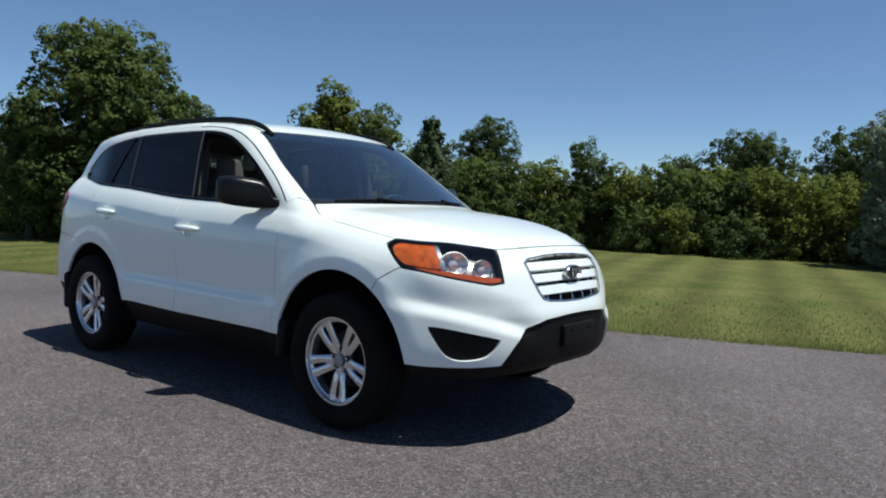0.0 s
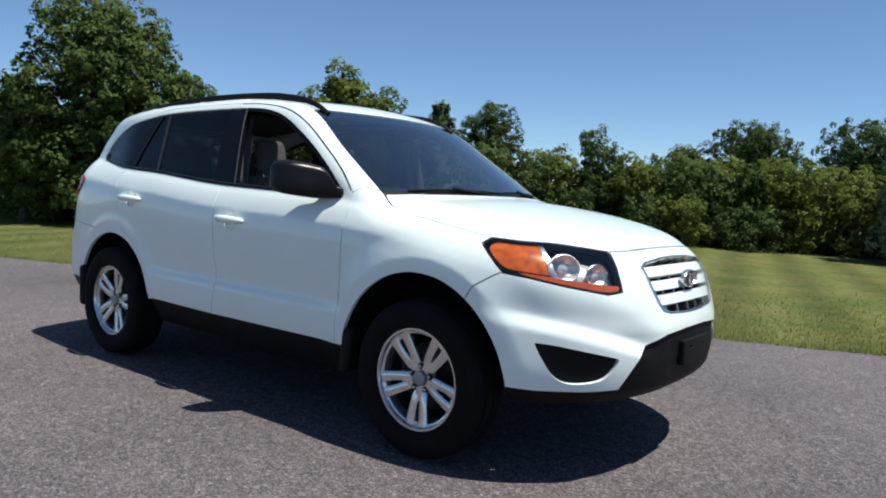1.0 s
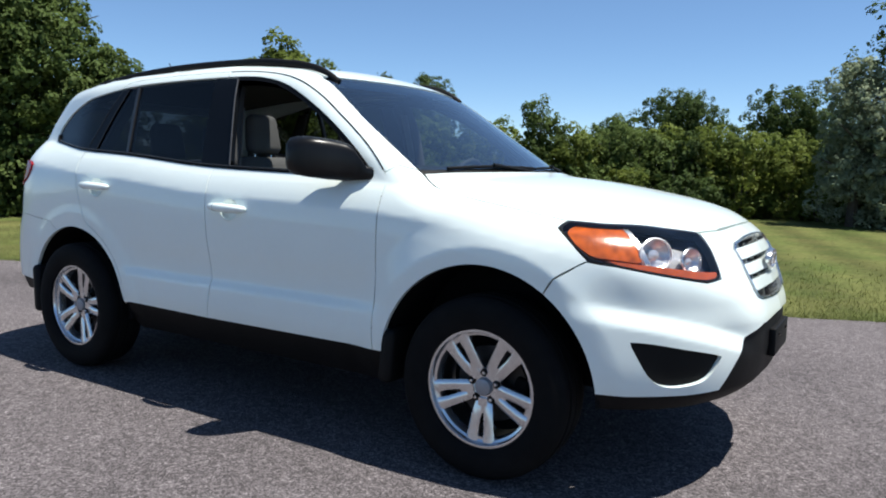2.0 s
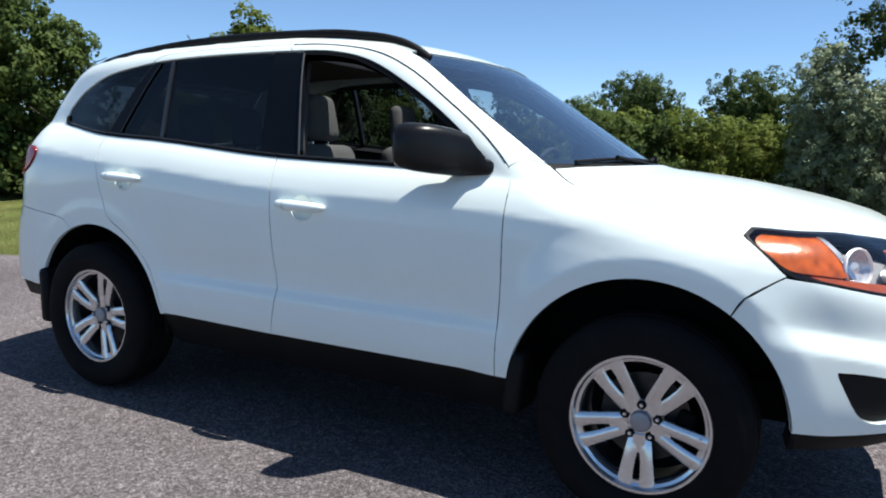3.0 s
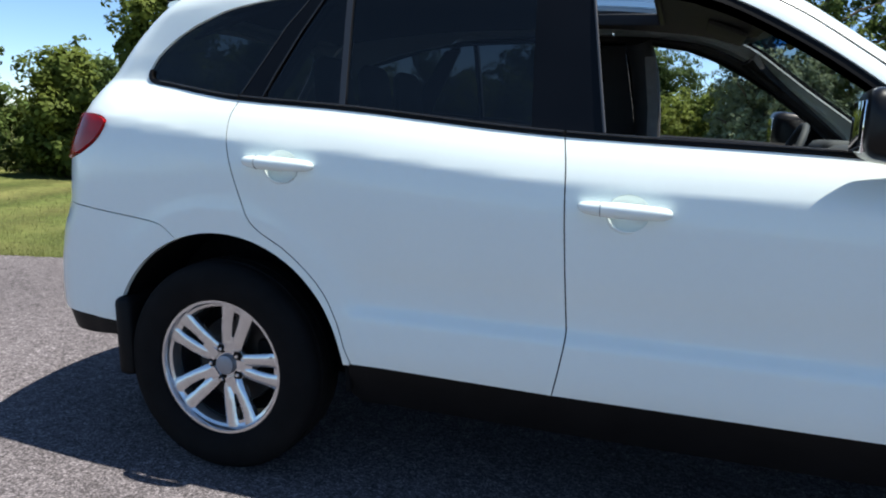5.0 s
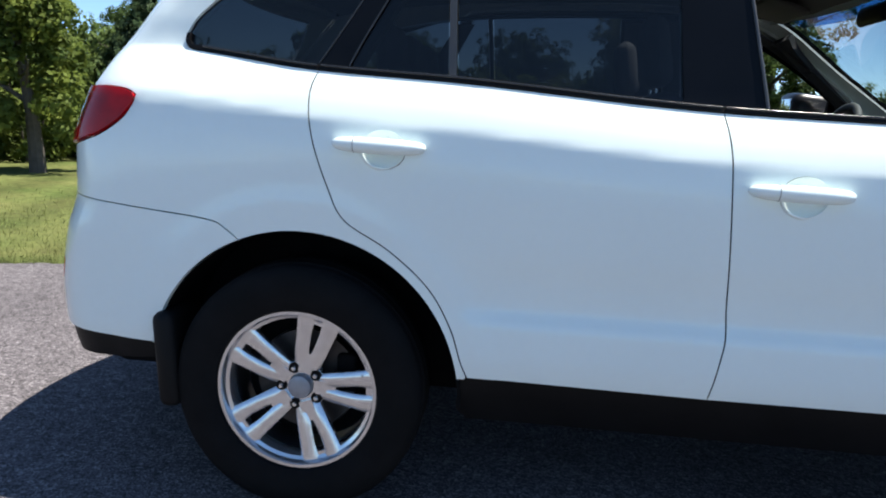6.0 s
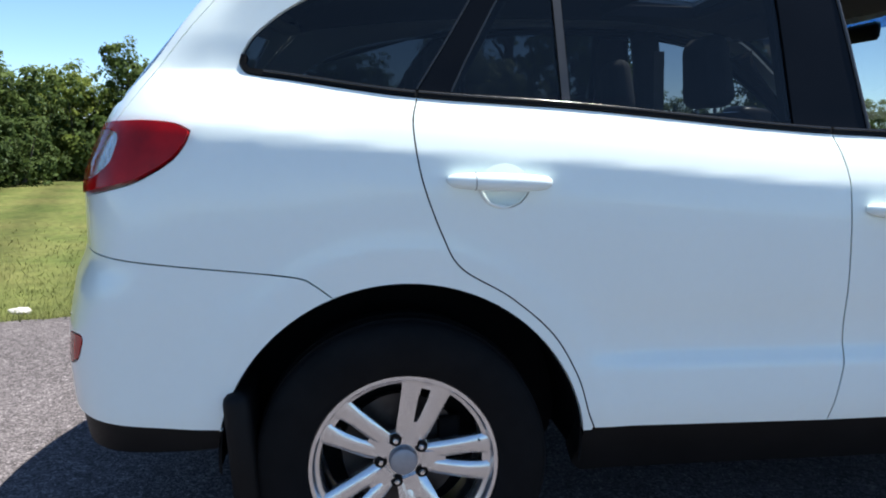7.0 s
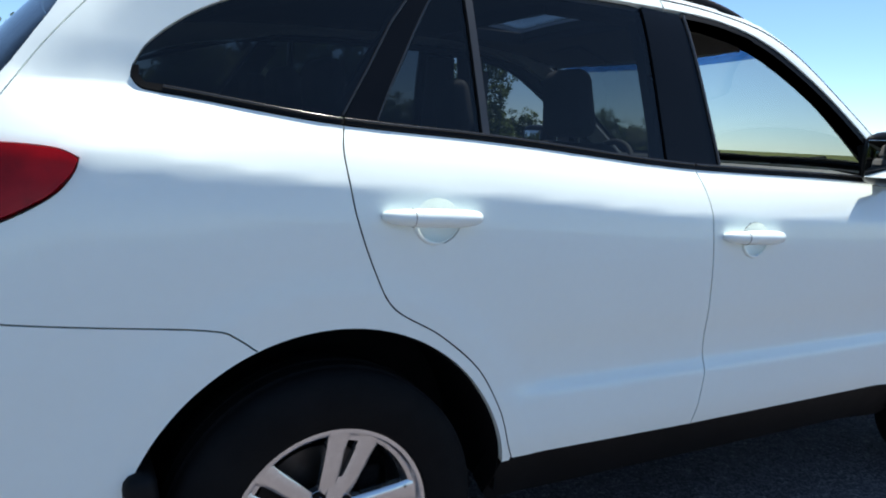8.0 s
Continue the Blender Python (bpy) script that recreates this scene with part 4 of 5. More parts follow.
for y0, y1 in ((-0.62, -0.03), (-0.02, 0.55)):
    ys = np.linspace(y0, y1, 12)
    arm = top(1.128 - 0.36 * ys ** 2 - 0.02 * np.sin(np.linspace(0, 3, 12)), ys)
    bm = bmesh.new()
    sweep(bm, (arm + np.array([0, 0, 0.006])).tolist(), 0.007, 8)
    sweep(bm, [(1.15 - 0.36 * y1 * y1, y1, arm[-1][2] - 0.015), tuple(arm[5] + np.array([0.01, 0, 0.014]))], 0.009, 8)
    part("wiper", bm, CLADDING, car, "black wiper at the foot of the windshield")
for sign in (-1, 1):
    xs = np.linspace(0.952, 1.07, 10)
    shut = top(xs, sign * np.interp(xs, hood_edge_x, hood_edge_a))
    bm = bmesh.new()
    sweep(bm, shut.tolist(), [0.0032 - 0.0022 * k / 9 for k in range(10)], 6)
    part("hood_seal", bm, SEAL, car, "dark shut line at the hood's corner")
us = np.linspace(-0.735, 0.735, 30)
bm = bmesh.new()
near, far = top(1.17 - 0.36 * us ** 2, us), top(1.09 - 0.36 * us ** 2, us)
a = [bm.verts.new(tuple(p - np.array([0, 0, 0.014]))) for p in near]
b = [bm.verts.new(tuple(p - np.array([0, 0, 0.005]))) for p in far]
for i in range(29):
    bm.faces.new((a[i], a[i + 1], b[i + 1], b[i]))
part("cowl", bm, CLADDING, car, "black plastic cowl")

# ---- door handles and mirrors ----
for owners, x, z in ((front_doors, -0.057, 1.0), (rear_doors, -1.128, 1.069)):
    for owner, sign in zip(owners, (-1, 1)):
        surface = float(-side(np.array([x]), np.array([z]))[0, 1])
        bm = bmesh.new()
        pts = [(x - 0.122, surface - 0.002), (x - 0.105, surface + 0.016), (x - 0.06, surface + 0.026), (x, surface + 0.029), (x + 0.06, surface + 0.026), (x + 0.105, surface + 0.015), (x + 0.12, surface - 0.002)]
        sweep(bm, [(px, sign * py, z - 0.02 * (px - x)) for px, py in spline(pts, 4)], [0.007 + 0.0145 * math.sin(math.pi * k / 24) ** 0.7 for k in range(25)], 14, 1.0)
        handle = part("door_handle", bm, PAINT, owner, "white door handle", sharp=60)
        bm = bmesh.new()
        sweep(bm, [(x - 0.062, sign * (surface + 0.0255 + 0.0206 * math.cos(t)), z + 0.0012 + 0.0206 * math.sin(t)) for t in np.linspace(0, 2 * math.pi, 21)], 0.0007, 6)
        part("cap_joint", bm, SEAL, handle, "dark joint of the lock cap")
        bm = bmesh.new()
        lathe(bm, [(0.0605, 0.0), (0.052, -0.0055), (0.040, -0.010), (0.022, -0.013), (0.0005, -0.014)], 28)
        bmesh.ops.transform(bm, matrix=Matrix.Translation((x + 0.011, sign * (surface - 0.001), z - 0.010)) @ Matrix.Diagonal((1, sign, 0.86, 1)), verts=bm.verts)
        # raised arc added to give the recess its bright lower-left highlight
        lip = [(x + 0.011 + 0.057 * math.cos(radians(g)), sign * (surface + (0.006 if g < 282 else 0.0005)), z - 0.010 + 0.0500 * math.sin(radians(g))) for g in range(185, 359, 6)]
        glint_bm = bmesh.new()
        sweep(glint_bm, lip, [0.001] + [0.005 if p < 15 else 0.0026 for p in range(1, len(lip) - 1)] + [0.001], 10)
        part("cup_lip", glint_bm, PAINT, owner, "raised white arc added for the bright crescent under the recess", sharp=60)
        part("handle_cup", bm, PAINT, owner, "white recess behind the handle", sharp=60)
for owner, sign in zip(front_doors, (-1, 1)):
    mirror = new("door_mirror")
    mirror.parent = owner
    tagged(mirror, "black door mirror")
    bm = bmesh.new()
    rings = []
    for a, cx, cz, sx, sz in ((0.845, 0.690, 1.190, 0.060, 0.030), (0.872, 0.670, 1.193, 0.066, 0.034), (0.880, 0.604, 1.222, 0.092, 0.066), (0.892, 0.578, 1.236, 0.104, 0.082), (0.915, 0.564, 1.241, 0.096, 0.086), (0.945, 0.555, 1.244, 0.089, 0.087),
                              (0.985, 0.545, 1.247, 0.078, 0.087), (1.030, 0.532, 1.249, 0.066, 0.084), (1.062, 0.518, 1.249, 0.052, 0.077), (1.080, 0.508, 1.248, 0.036, 0.058), (1.088, 0.503, 1.247, 0.014, 0.026)):
        ring = []
        for k in range(28):
            t = 2 * math.pi * k / 28
            c, d = math.cos(t), math.sin(t)
            px = math.copysign(abs(c) ** 0.5, c) * sx * (1.0 if c < 0 else 1.15)
            ring.append(bm.verts.new((cx + px, sign * a, cz + math.copysign(abs(d) ** 0.5, d) * sz - 0.10 * px)))
        rings.append(ring)
    for p, q in zip(rings, rings[1:]):
        for k in range(28):
            bm.faces.new((p[k], p[(k + 1) % 28], q[(k + 1) % 28], q[k]))
    bm.faces.new(rings[0]), bm.faces.new(rings[-1])
    part("mirror_shell", bm, MIRROR_SHELL, mirror, "black mirror shell", sharp=75)
    bm = bmesh.new()
    rbox(bm, (0.4705, sign * 0.98, 1.244), (0.010, 0.140, 0.12), 0.002, (0, 0, sign * 1))
    part("mirror_pane", bm, MIRROR_GLASS, mirror, "mirror glass")

# ---- cabin ----
def seat(x, y, wide, back_top, cloth=CLOTH, heads=1, base=0.62):
    s = new("seat")
    s.parent = car
    tagged(s, "grey cloth seat with a headrest")
    bm = bmesh.new()
    rbox(bm, (x + 0.27, y, base), (0.54, wide, 0.19), 0.06, (0, -6, 0), segments=4)
    part("cushion", bm, cloth, s)
    bm = bmesh.new()
    tall = back_top - base
    rbox(bm, (x - 0.13, y, base + tall / 2 - 0.03), (0.15, wide, tall + 0.06), 0.06, (0, -14, 0), taper=0.82, segments=4)
    rbox(bm, (x - 0.09, y, base + tall / 2 - 0.06), (0.15, wide * 0.56, tall * 0.85), 0.05, (0, -14, 0), taper=0.9, segments=3)
    part("backrest", bm, cloth, s)
    for k in range(heads):
        hy = y + (0 if heads == 1 else (k - (heads - 1) / 2) * wide / heads)
        bm = bmesh.new()
        rbox(bm, (x - 0.225, hy, back_top + 0.115), (0.090, 0.235, 0.22), 0.042, (0, -8, 0), taper=0.86, segments=4)
        part("headrest", bm, cloth, s)
        for d in (-0.06, 0.06):
            bm = bmesh.new()
            sweep(bm, [(x - 0.215, hy + d, back_top - 0.05), (x - 0.225, hy + d, back_top + 0.07)], 0.006, 8)
            part("headrest_post", bm, CHROME, s)
    return s


for y in (-0.40, 0.38):
    seat(-0.145, y, 0.52, 1.26)
seat(-0.98, 0.0, 1.17, 1.22, heads=3, base=0.66)
bm = bmesh.new()
rbox(bm, (-0.02, 0, 0.43), (1.66, 1.55, 0.06), 0.02)
rbox(bm, (-1.3, 0, 0.50), (1.1, 1.1, 0.06), 0.02)
part("cabin_floor", bm, TRIM, car, "dark carpet")
skin_part("door_trim", belt_line(-1.5, 0.80, -0.005) + [(0.80, 0.48), (-0.82, 0.48), (-0.95, 0.80), (-1.2, 0.93), (-1.5, 0.95)], side, TRIM, car, "dark grey door trim", mirror=True, offset=-0.085, depth=0.01, h=0.06)
skin_part("top_trim", belt_line(-1.6, 0.78, 0.012) + belt_line(0.78, -1.6, -0.01), side, TRIM, car, "dark window ledge", mirror=True, offset=-0.02, depth=0.07, h=0.05)
liner = [(0.25, -0.56)] + [(-1.66, -0.56), (-1.75, 0.0), (-1.66, 0.56), (0.25, 0.56), (0.34, 0.3), (0.36, 0.0), (0.34, -0.3)]
liner_hole = [(-0.44, -0.35), (-0.07, -0.35), (-0.07, 0.35), (-0.44, 0.35)]
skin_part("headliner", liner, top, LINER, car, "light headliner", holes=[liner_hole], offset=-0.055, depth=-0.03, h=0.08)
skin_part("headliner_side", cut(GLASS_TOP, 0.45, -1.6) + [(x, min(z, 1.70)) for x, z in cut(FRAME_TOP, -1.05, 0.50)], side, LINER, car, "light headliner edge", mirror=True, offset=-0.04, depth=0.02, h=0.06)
pillar_in = [(0.80, 1.20), (0.72, 1.19), (0.30, 1.56), (0.36, 1.60)]
skin_part("pillar_trim", pillar_in, side, TRIM, car, "grey pillar trim", mirror=True, offset=-0.035, depth=0.03, h=0.05)
skin_part("pillar_trim", [(-0.15, 1.20), (-0.225, 1.63), (-0.36, 1.63), (-0.33, 1.20)], side, TRIM, car, "grey pillar trim", mirror=True, offset=-0.05, depth=0.03, h=0.06)
skin_part("pillar_trim", [(-1.22, 1.28), (-1.04, 1.60), (-1.12, 1.60), (-1.34, 1.28)], side, TRIM, car, "grey pillar trim", mirror=True, offset=-0.05, depth=0.03, h=0.06)
bm = bmesh.new()
sweep(bm, spline([(-0.095, 0.735, 1.17), (-0.105, 0.705, 1.32), (-0.125, 0.665, 1.48), (-0.165, 0.62, 1.62)], 4), 0.062, 12, 1.0)
part("pillar_cover", bm, TRIM, car, "dark grey pillar cover with the belt", sharp=60)
bm = bmesh.new()
rbox(bm, (0.78, 0, 1.03), (0.46, 1.52, 0.30), 0.09, (0, 6, 0), segments=4)
rbox(bm, (0.70, 0.37, 1.16), (0.24, 0.40, 0.10), 0.04, segments=3)
dash = part("dashboard", bm, TRIM, car, "dark grey dashboard")
bm = bmesh.new()
rbox(bm, (0.28, 0, 0.62), (0.90, 0.22, 0.34), 0.05)
part("centre_console", bm, TRIM, car, "dark grey centre console")
bm = bmesh.new()
n = 40
ring = [(0.185 * math.cos(2 * math.pi * k / n), 0.0, 0.185 * math.sin(2 * math.pi * k / n)) for k in range(n + 1)]
sweep(bm, ring, 0.015, 10)
for a in (200, 340, 90 + 180):
    sweep(bm, [(0.0, 0, 0.0), (0.175 * math.cos(radians(a)), 0, 0.175 * math.sin(radians(a)))], 0.018, 8)
rbox(bm, (0, 0.0, 0), (0.14, 0.05, 0.11), 0.03)
bmesh.ops.transform(bm, matrix=pose(0.47, 0.38, 1.09, 0, 0, 90) @ pose(0, 0, 0, 22, 0, 0), verts=bm.verts)
part("steering_wheel", bm, TRIM, car, "black steering wheel", sharp=60)
bm = bmesh.new()
rbox(bm, (0.42, 0.0, 1.565), (0.03, 0.23, 0.065), 0.02)
sweep(bm, [(0.43, 0, 1.575), (0.468, 0, 1.585)], 0.01, 8)
part("inside_mirror", bm, CLADDING, car, "black inside mirror")
for y in (-0.36, 0.36):
    bm = bmesh.new()
    rbox(bm, (0.20, y, 1.625), (0.16, 0.34, 0.018), 0.008, (0, 20, 0))
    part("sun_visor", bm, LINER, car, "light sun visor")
bm = bmesh.new()
for y in (-0.355, 0.355):
    rbox(bm, (-0.255, y, 1.68), (0.40, 0.02, 0.05), 0.006)
for x in (-0.455, -0.055):
    rbox(bm, (x, 0, 1.68), (0.02, 0.72, 0.05), 0.006)
part("sunroof_frame", bm, TRIM, car, "dark sunroof frame")

for sign in (-1, 1):
    belt = bmesh.new()
    pts = [(-0.27, -0.64, 1.50), (-0.25, -0.68, 1.30), (-0.24, -0.71, 1.05)] if sign < 0 else [(-0.105, 0.585, 1.55), (-0.075, 0.63, 1.32), (-0.065, 0.67, 1.05)]
    rings = [[belt.verts.new((x + dx, y - sign * dy, z)) for dx, dy in ((-0.024, 0), (0.024, 0), (0.024, 0.003), (-0.024, 0.003))] for x, y, z in pts]
    for p, q in zip(rings, rings[1:]):
        for k in range(4):
            belt.faces.new((p[k], p[(k + 1) % 4], q[(k + 1) % 4], q[k]))
    part("seat_belt", belt, STRAP, car, "light grey seat belt")

# ---- ground ----
ASPHALT = material("asphalt", (0.135, 0.120, 0.124), 0.92, scale=0.5, second=(0.093, 0.083, 0.086), fine=0.3, fine_scale=240, bump=0.9, bump_scale=95, spec=0.08)


def stony(m):
    """Pale and dark stones in the asphalt."""
    n, link = m.node_tree.nodes, m.node_tree.links
    p = n["Principled BSDF"]
    source = p.inputs["Base Color"].links[0].from_socket
    where = n.new("ShaderNodeTexCoord")
    for size, low, high in ((180.0, 0.60, 1.85), (72.0, 0.75, 1.39), (24.0, 0.90, 1.10)):
        cells, r, v = n.new("ShaderNodeTexVoronoi"), n.new("ShaderNodeMapRange"), n.new("ShaderNodeVectorMath")
        cells.inputs["Scale"].default_value = size
        link.new(where.outputs["Object"], cells.inputs["Vector"])
        parts = n.new("ShaderNodeSeparateColor")
        link.new(cells.outputs["Color"], parts.inputs["Color"])
        power = n.new("ShaderNodeMath")
        power.operation, power.inputs[1].default_value = "POWER", 1.8
        link.new(parts.outputs[0], power.inputs[0])
        r.inputs["To Min"].default_value, r.inputs["To Max"].default_value = low, high
        link.new(power.outputs[0], r.inputs["Value"])
        v.operation = "SCALE"
        link.new(source, v.inputs[0])
        link.new(r.outputs["Result"], v.inputs["Scale"])
        source = v.outputs["Vector"]
    link.new(source, p.inputs["Base Color"])


stony(ASPHALT)
TURF = material("mown_turf", (0.060, 0.080, 0.021), 0.95, scale=0.9, second=(0.112, 0.110, 0.038), fine=0.7, fine_scale=11, bump=0.5, bump_scale=45, spec=0.1)
BLADE = material("grass_blade", (0.096, 0.124, 0.033), 0.7, scale=0.9, second=(0.140, 0.146, 0.050), island=0.25, spec=0.2, through_light=0.3)


def banded(m, amount):
    """Mowing bands in a turf material."""
    n, link = m.node_tree.nodes, m.node_tree.links
    p = n["Principled BSDF"]
    source = p.inputs["Base Color"].links[0].from_socket
    where = n.new("ShaderNodeTexCoord")
    turn = n.new("ShaderNodeMapping")
    turn.inputs["Rotation"].default_value = (0, 0, radians(-16))
    wave = n.new("ShaderNodeTexWave")
    wave.inputs["Scale"].default_value, wave.inputs["Distortion"].default_value = 0.27, 0.5
    wave.inputs["Detail"].default_value, wave.inputs["Detail Scale"].default_value = 1.0, 0.4
    link.new(where.outputs["Object"], turn.inputs["Vector"])
    link.new(turn.outputs["Vector"], wave.inputs["Vector"])
    r = n.new("ShaderNodeMapRange")
    r.inputs["To Min"].default_value, r.inputs["To Max"].default_value = 1 - amount, 1 + amount
    link.new(wave.outputs["Fac"], r.inputs["Value"])
    v = n.new("ShaderNodeVectorMath")
    v.operation = "SCALE"
    link.new(source, v.inputs[0])
    link.new(r.outputs["Result"], v.inputs["Scale"])
    link.new(v.outputs["Vector"], p.inputs["Base Color"])


banded(TURF, 0.2)
EDGE = curve([(-60, -14), (-20, -3.0), (-7.6, 0.70), (-4.0, 1.95), (0.9, 3.2), (3.1, 4.05), (10, 6.8), (60, 26)])


def ground_height(x, y):
    """Nearly level, with a slow roll out in the field."""
    far = step((y - EDGE(x) - 1.0) / 6.0)
    return 0.018 * far * (np.sin(0.5 * x + 0.3 * y) * 0.5 + np.sin(0.23 * x - 0.4 * y + 1.0) * 0.5) - 0.06


def sheet(name, xs, ys, height, mat):
    gx, gy = np.meshgrid(xs, ys, indexing="ij")
    p = np.stack([gx, gy, height(gx, gy)], -1).reshape(-1, 3)
    m = len(ys)
    faces = [(i * m + j, (i + 1) * m + j, (i + 1) * m + j + 1, i * m + j + 1) for i in range(len(xs) - 1) for j in range(m - 1)]
    me = bpy.data.meshes.new(name)
    me.from_pydata(p.tolist(), [], faces)
    return finish(name, me, mat)


far_steps = [-2500, -800, -300, -120, -60]
xs = np.array(far_steps + list(np.arange(-36, 37, 1.2)) + [60, 120, 300, 800, 2500])
ys = np.array(far_steps + list(np.arange(-30, 50, 1.2)) + [80, 140, 300, 800, 2500])
tagged(sheet("ground", xs, ys, ground_height, TURF), "mown green grass field with faint mowing bands", "grass", kind="structure")

rng = np.random.default_rng(5)
bm = bmesh.new()
ex = np.concatenate([np.arange(-60, -14, 2.0), np.arange(-14, 16, 0.07), np.arange(16, 60, 2.0)])
ragged = EDGE(ex) + np.array([0.045 * noise.noise(Vector((x * 2.2, 0, 0))) + 0.05 * noise.noise(Vector((x * 7.0, 3, 0))) for x in ex])
upper = [bm.verts.new((x, y, 0.0)) for x, y in zip(ex, ragged)]
inner = [bm.verts.new((x, y - 0.5, 0.0)) for x, y in zip(ex, EDGE(ex))]
lower = [bm.verts.new((x, -40, 0.0)) for x in ex]
under = [bm.verts.new((x, y + 0.01, -0.09)) for x, y in zip(ex, ragged)]
for i in range(len(ex) - 1):
    for a, b in ((under, upper), (upper, inner), (inner, lower)):
        bm.faces.new((a[i], a[i + 1], b[i + 1], b[i]))
tagged(part("pavement", bm, ASPHALT, None, smooth=False), "worn grey asphalt with coarse stones, ragged at the grass", "asphalt", kind="structure")


# ---- plants ----
def leaf_cloud(centres, facing, sizes, rng, narrow, mass):
    """Small folded leaves, two triangles each, as points and faces."""
    n = len(centres)
    facing = facing / (np.linalg.norm(facing, axis=1)[:, None] + 1e-9)
    spin = rng.normal(size=(n, 3))
    t = spin - facing * np.sum(spin * facing, 1)[:, None]
    t /= np.linalg.norm(t, axis=1)[:, None] + 1e-9
    b = np.cross(facing, t)
    s = sizes[:, None]
    v = np.stack([centres - t * s, centres + b * s * narrow + facing * s * 0.18, centres + t * s, centres - b * s * narrow + facing * s * 0.18], 1).reshape(-1, 3)
    shade = np.repeat(mass / (np.linalg.norm(mass, axis=1)[:, None] + 1e-9), 4, 0)
    k = np.arange(n)[:, None] * 4
    f = np.concatenate([k + [0, 2, 1], k + [0, 3, 2]], 1).reshape(-1, 3)
    return v, f, shade


def raw_mesh(name, v, f, mat, parent=None, label="", shade=None):
    me = bpy.data.meshes.new(name)
    me.vertices.add(len(v))
    me.vertices.foreach_set("co", v.astype(np.float32).ravel())
    me.loops.add(f.size)
    me.loops.foreach_set("vertex_index", f.astype(np.int32).ravel())
    me.polygons.add(len(f))
    me.polygons.foreach_set("loop_start", np.arange(0, f.size, f.shape[1], dtype=np.int32))
    me.polygons.foreach_set("loop_total", np.full(len(f), f.shape[1], dtype=np.int32))
    me.update()
    me.validate()
    ob = finish(name, me, mat, parent, label, smooth=shade is not None)
    if shade is not None:
        me.normals_split_custom_set_from_vertices(shade.tolist())
    return ob


def clumps(blobs, count, size, rng, up=0.45, shell=0.5, narrow=0.62, many=46):
    """Leaves on rounded tufts that fill the outer shell of egg-shaped blobs (centre, radii)."""
    weight = np.array([np.prod(r) ** 0.67 for _, r in blobs])
    picks = rng.choice(len(blobs), size=max(1, count // many), p=weight / weight.sum())
    c = np.array([b[0] for b in blobs])[picks]
    r = np.array([b[1] for b in blobs])[picks]
    d = rng.normal(size=(len(picks), 3))
    d /= np.linalg.norm(d, axis=1)[:, None]
    depth = (shell + (1.06 - shell) * rng.random(len(picks)) ** 0.6)[:, None]
    tuft = np.repeat(c + d * r * depth, many, 0)
    radius = np.repeat(size * (2.2 + 3.6 * rng.random(len(picks)) ** 1.5), many)[:, None]
    d = np.repeat(d, many, 0)
    u = rng.normal(size=tuft.shape) * 0.75 + d * 0.55 + np.array([0, 0, 0.3])
    u /= np.linalg.norm(u, axis=1)[:, None]
    centres = tuft + u * radius * (0.65 + 0.55 * rng.random(len(tuft)))[:, None]
    facing = u + rng.normal(size=centres.shape) * 0.45 + np.array([0, 0, up])
    sizes = size * (0.6 + 0.8 * rng.random(len(centres)))
    keep = centres[:, 2] > 0.02
    mass = u * 0.8 + d * 0.4 + rng.normal(size=centres.shape) * 0.2 + np.array([0, 0, 0.18])
    return leaf_cloud(centres[keep], facing[keep], sizes[keep], rng, narrow, mass[keep])


def leaf_material(name, color, second, light=0.42):
    return material(name, tuple(c * 1.2 for c in color), 0.6, scale=0.9, second=tuple(c * 1.2 for c in second), island=0.10, spec=0.1, through_light=light)


LEAF = leaf_material("green_leaves", (0.068, 0.104, 0.029), (0.094, 0.126, 0.037))
LEAF_DEEP = leaf_material("deep_green_leaves", (0.042, 0.068, 0.020), (0.060, 0.088, 0.027))
LEAF_YELLOW = leaf_material("yellow_green_leaves", (0.125, 0.150, 0.030), (0.090, 0.125, 0.028))
LEAF_SILVER = leaf_material("silver_green_leaves", (0.27, 0.31, 0.205), (0.20, 0.235, 0.14), 0.35)
NEEDLE = leaf_material("dark_needles", (0.036, 0.060, 0.024), (0.052, 0.075, 0.032), 0.2)
BARK = material("grey_brown_bark", (0.10, 0.082, 0.065), 0.95, var=0.4, scale=9, bump=0.7, bump_scale=24)


def limbs(parent, height, spread, rng, trunk=0.12, n=7, first=0.25):
    bm = bmesh.new()
    bend = rng.normal(size=2) * 0.05 * height
    mid = [(bend[0] * t * t, bend[1] * t * t, height * t - 0.08) for t in np.linspace(0, 0.93, 7)]
    sweep(bm, mid, [trunk * (1.15 - t) for t in np.linspace(0, 0.95, 7)], 9)
    part("trunk", bm, BARK, parent, "grey-brown bark")
    for k in range(n):
        a, t = 2.4 * k + rng.random() * 0.6, first + (0.9 - first) * (k + 0.5) / n
        start = Vector((bend[0] * t * t, bend[1] * t * t, height * t * 0.93))
        reach = spread * (1.0 - 0.45 * t) * (0.75 + 0.4 * rng.random())
        end = start + Vector((math.cos(a) * reach, math.sin(a) * reach, reach * 0.55))
        bm = bmesh.new()
        sweep(bm, [start, start.lerp(end, 0.5) + Vector((0, 0, 0.06 * reach)), end], [trunk * 0.5 * (1.1 - t), trunk * 0.3 * (1.1 - t) + 0.006, 0.008], 7)
        part("limb", bm, BARK, parent)


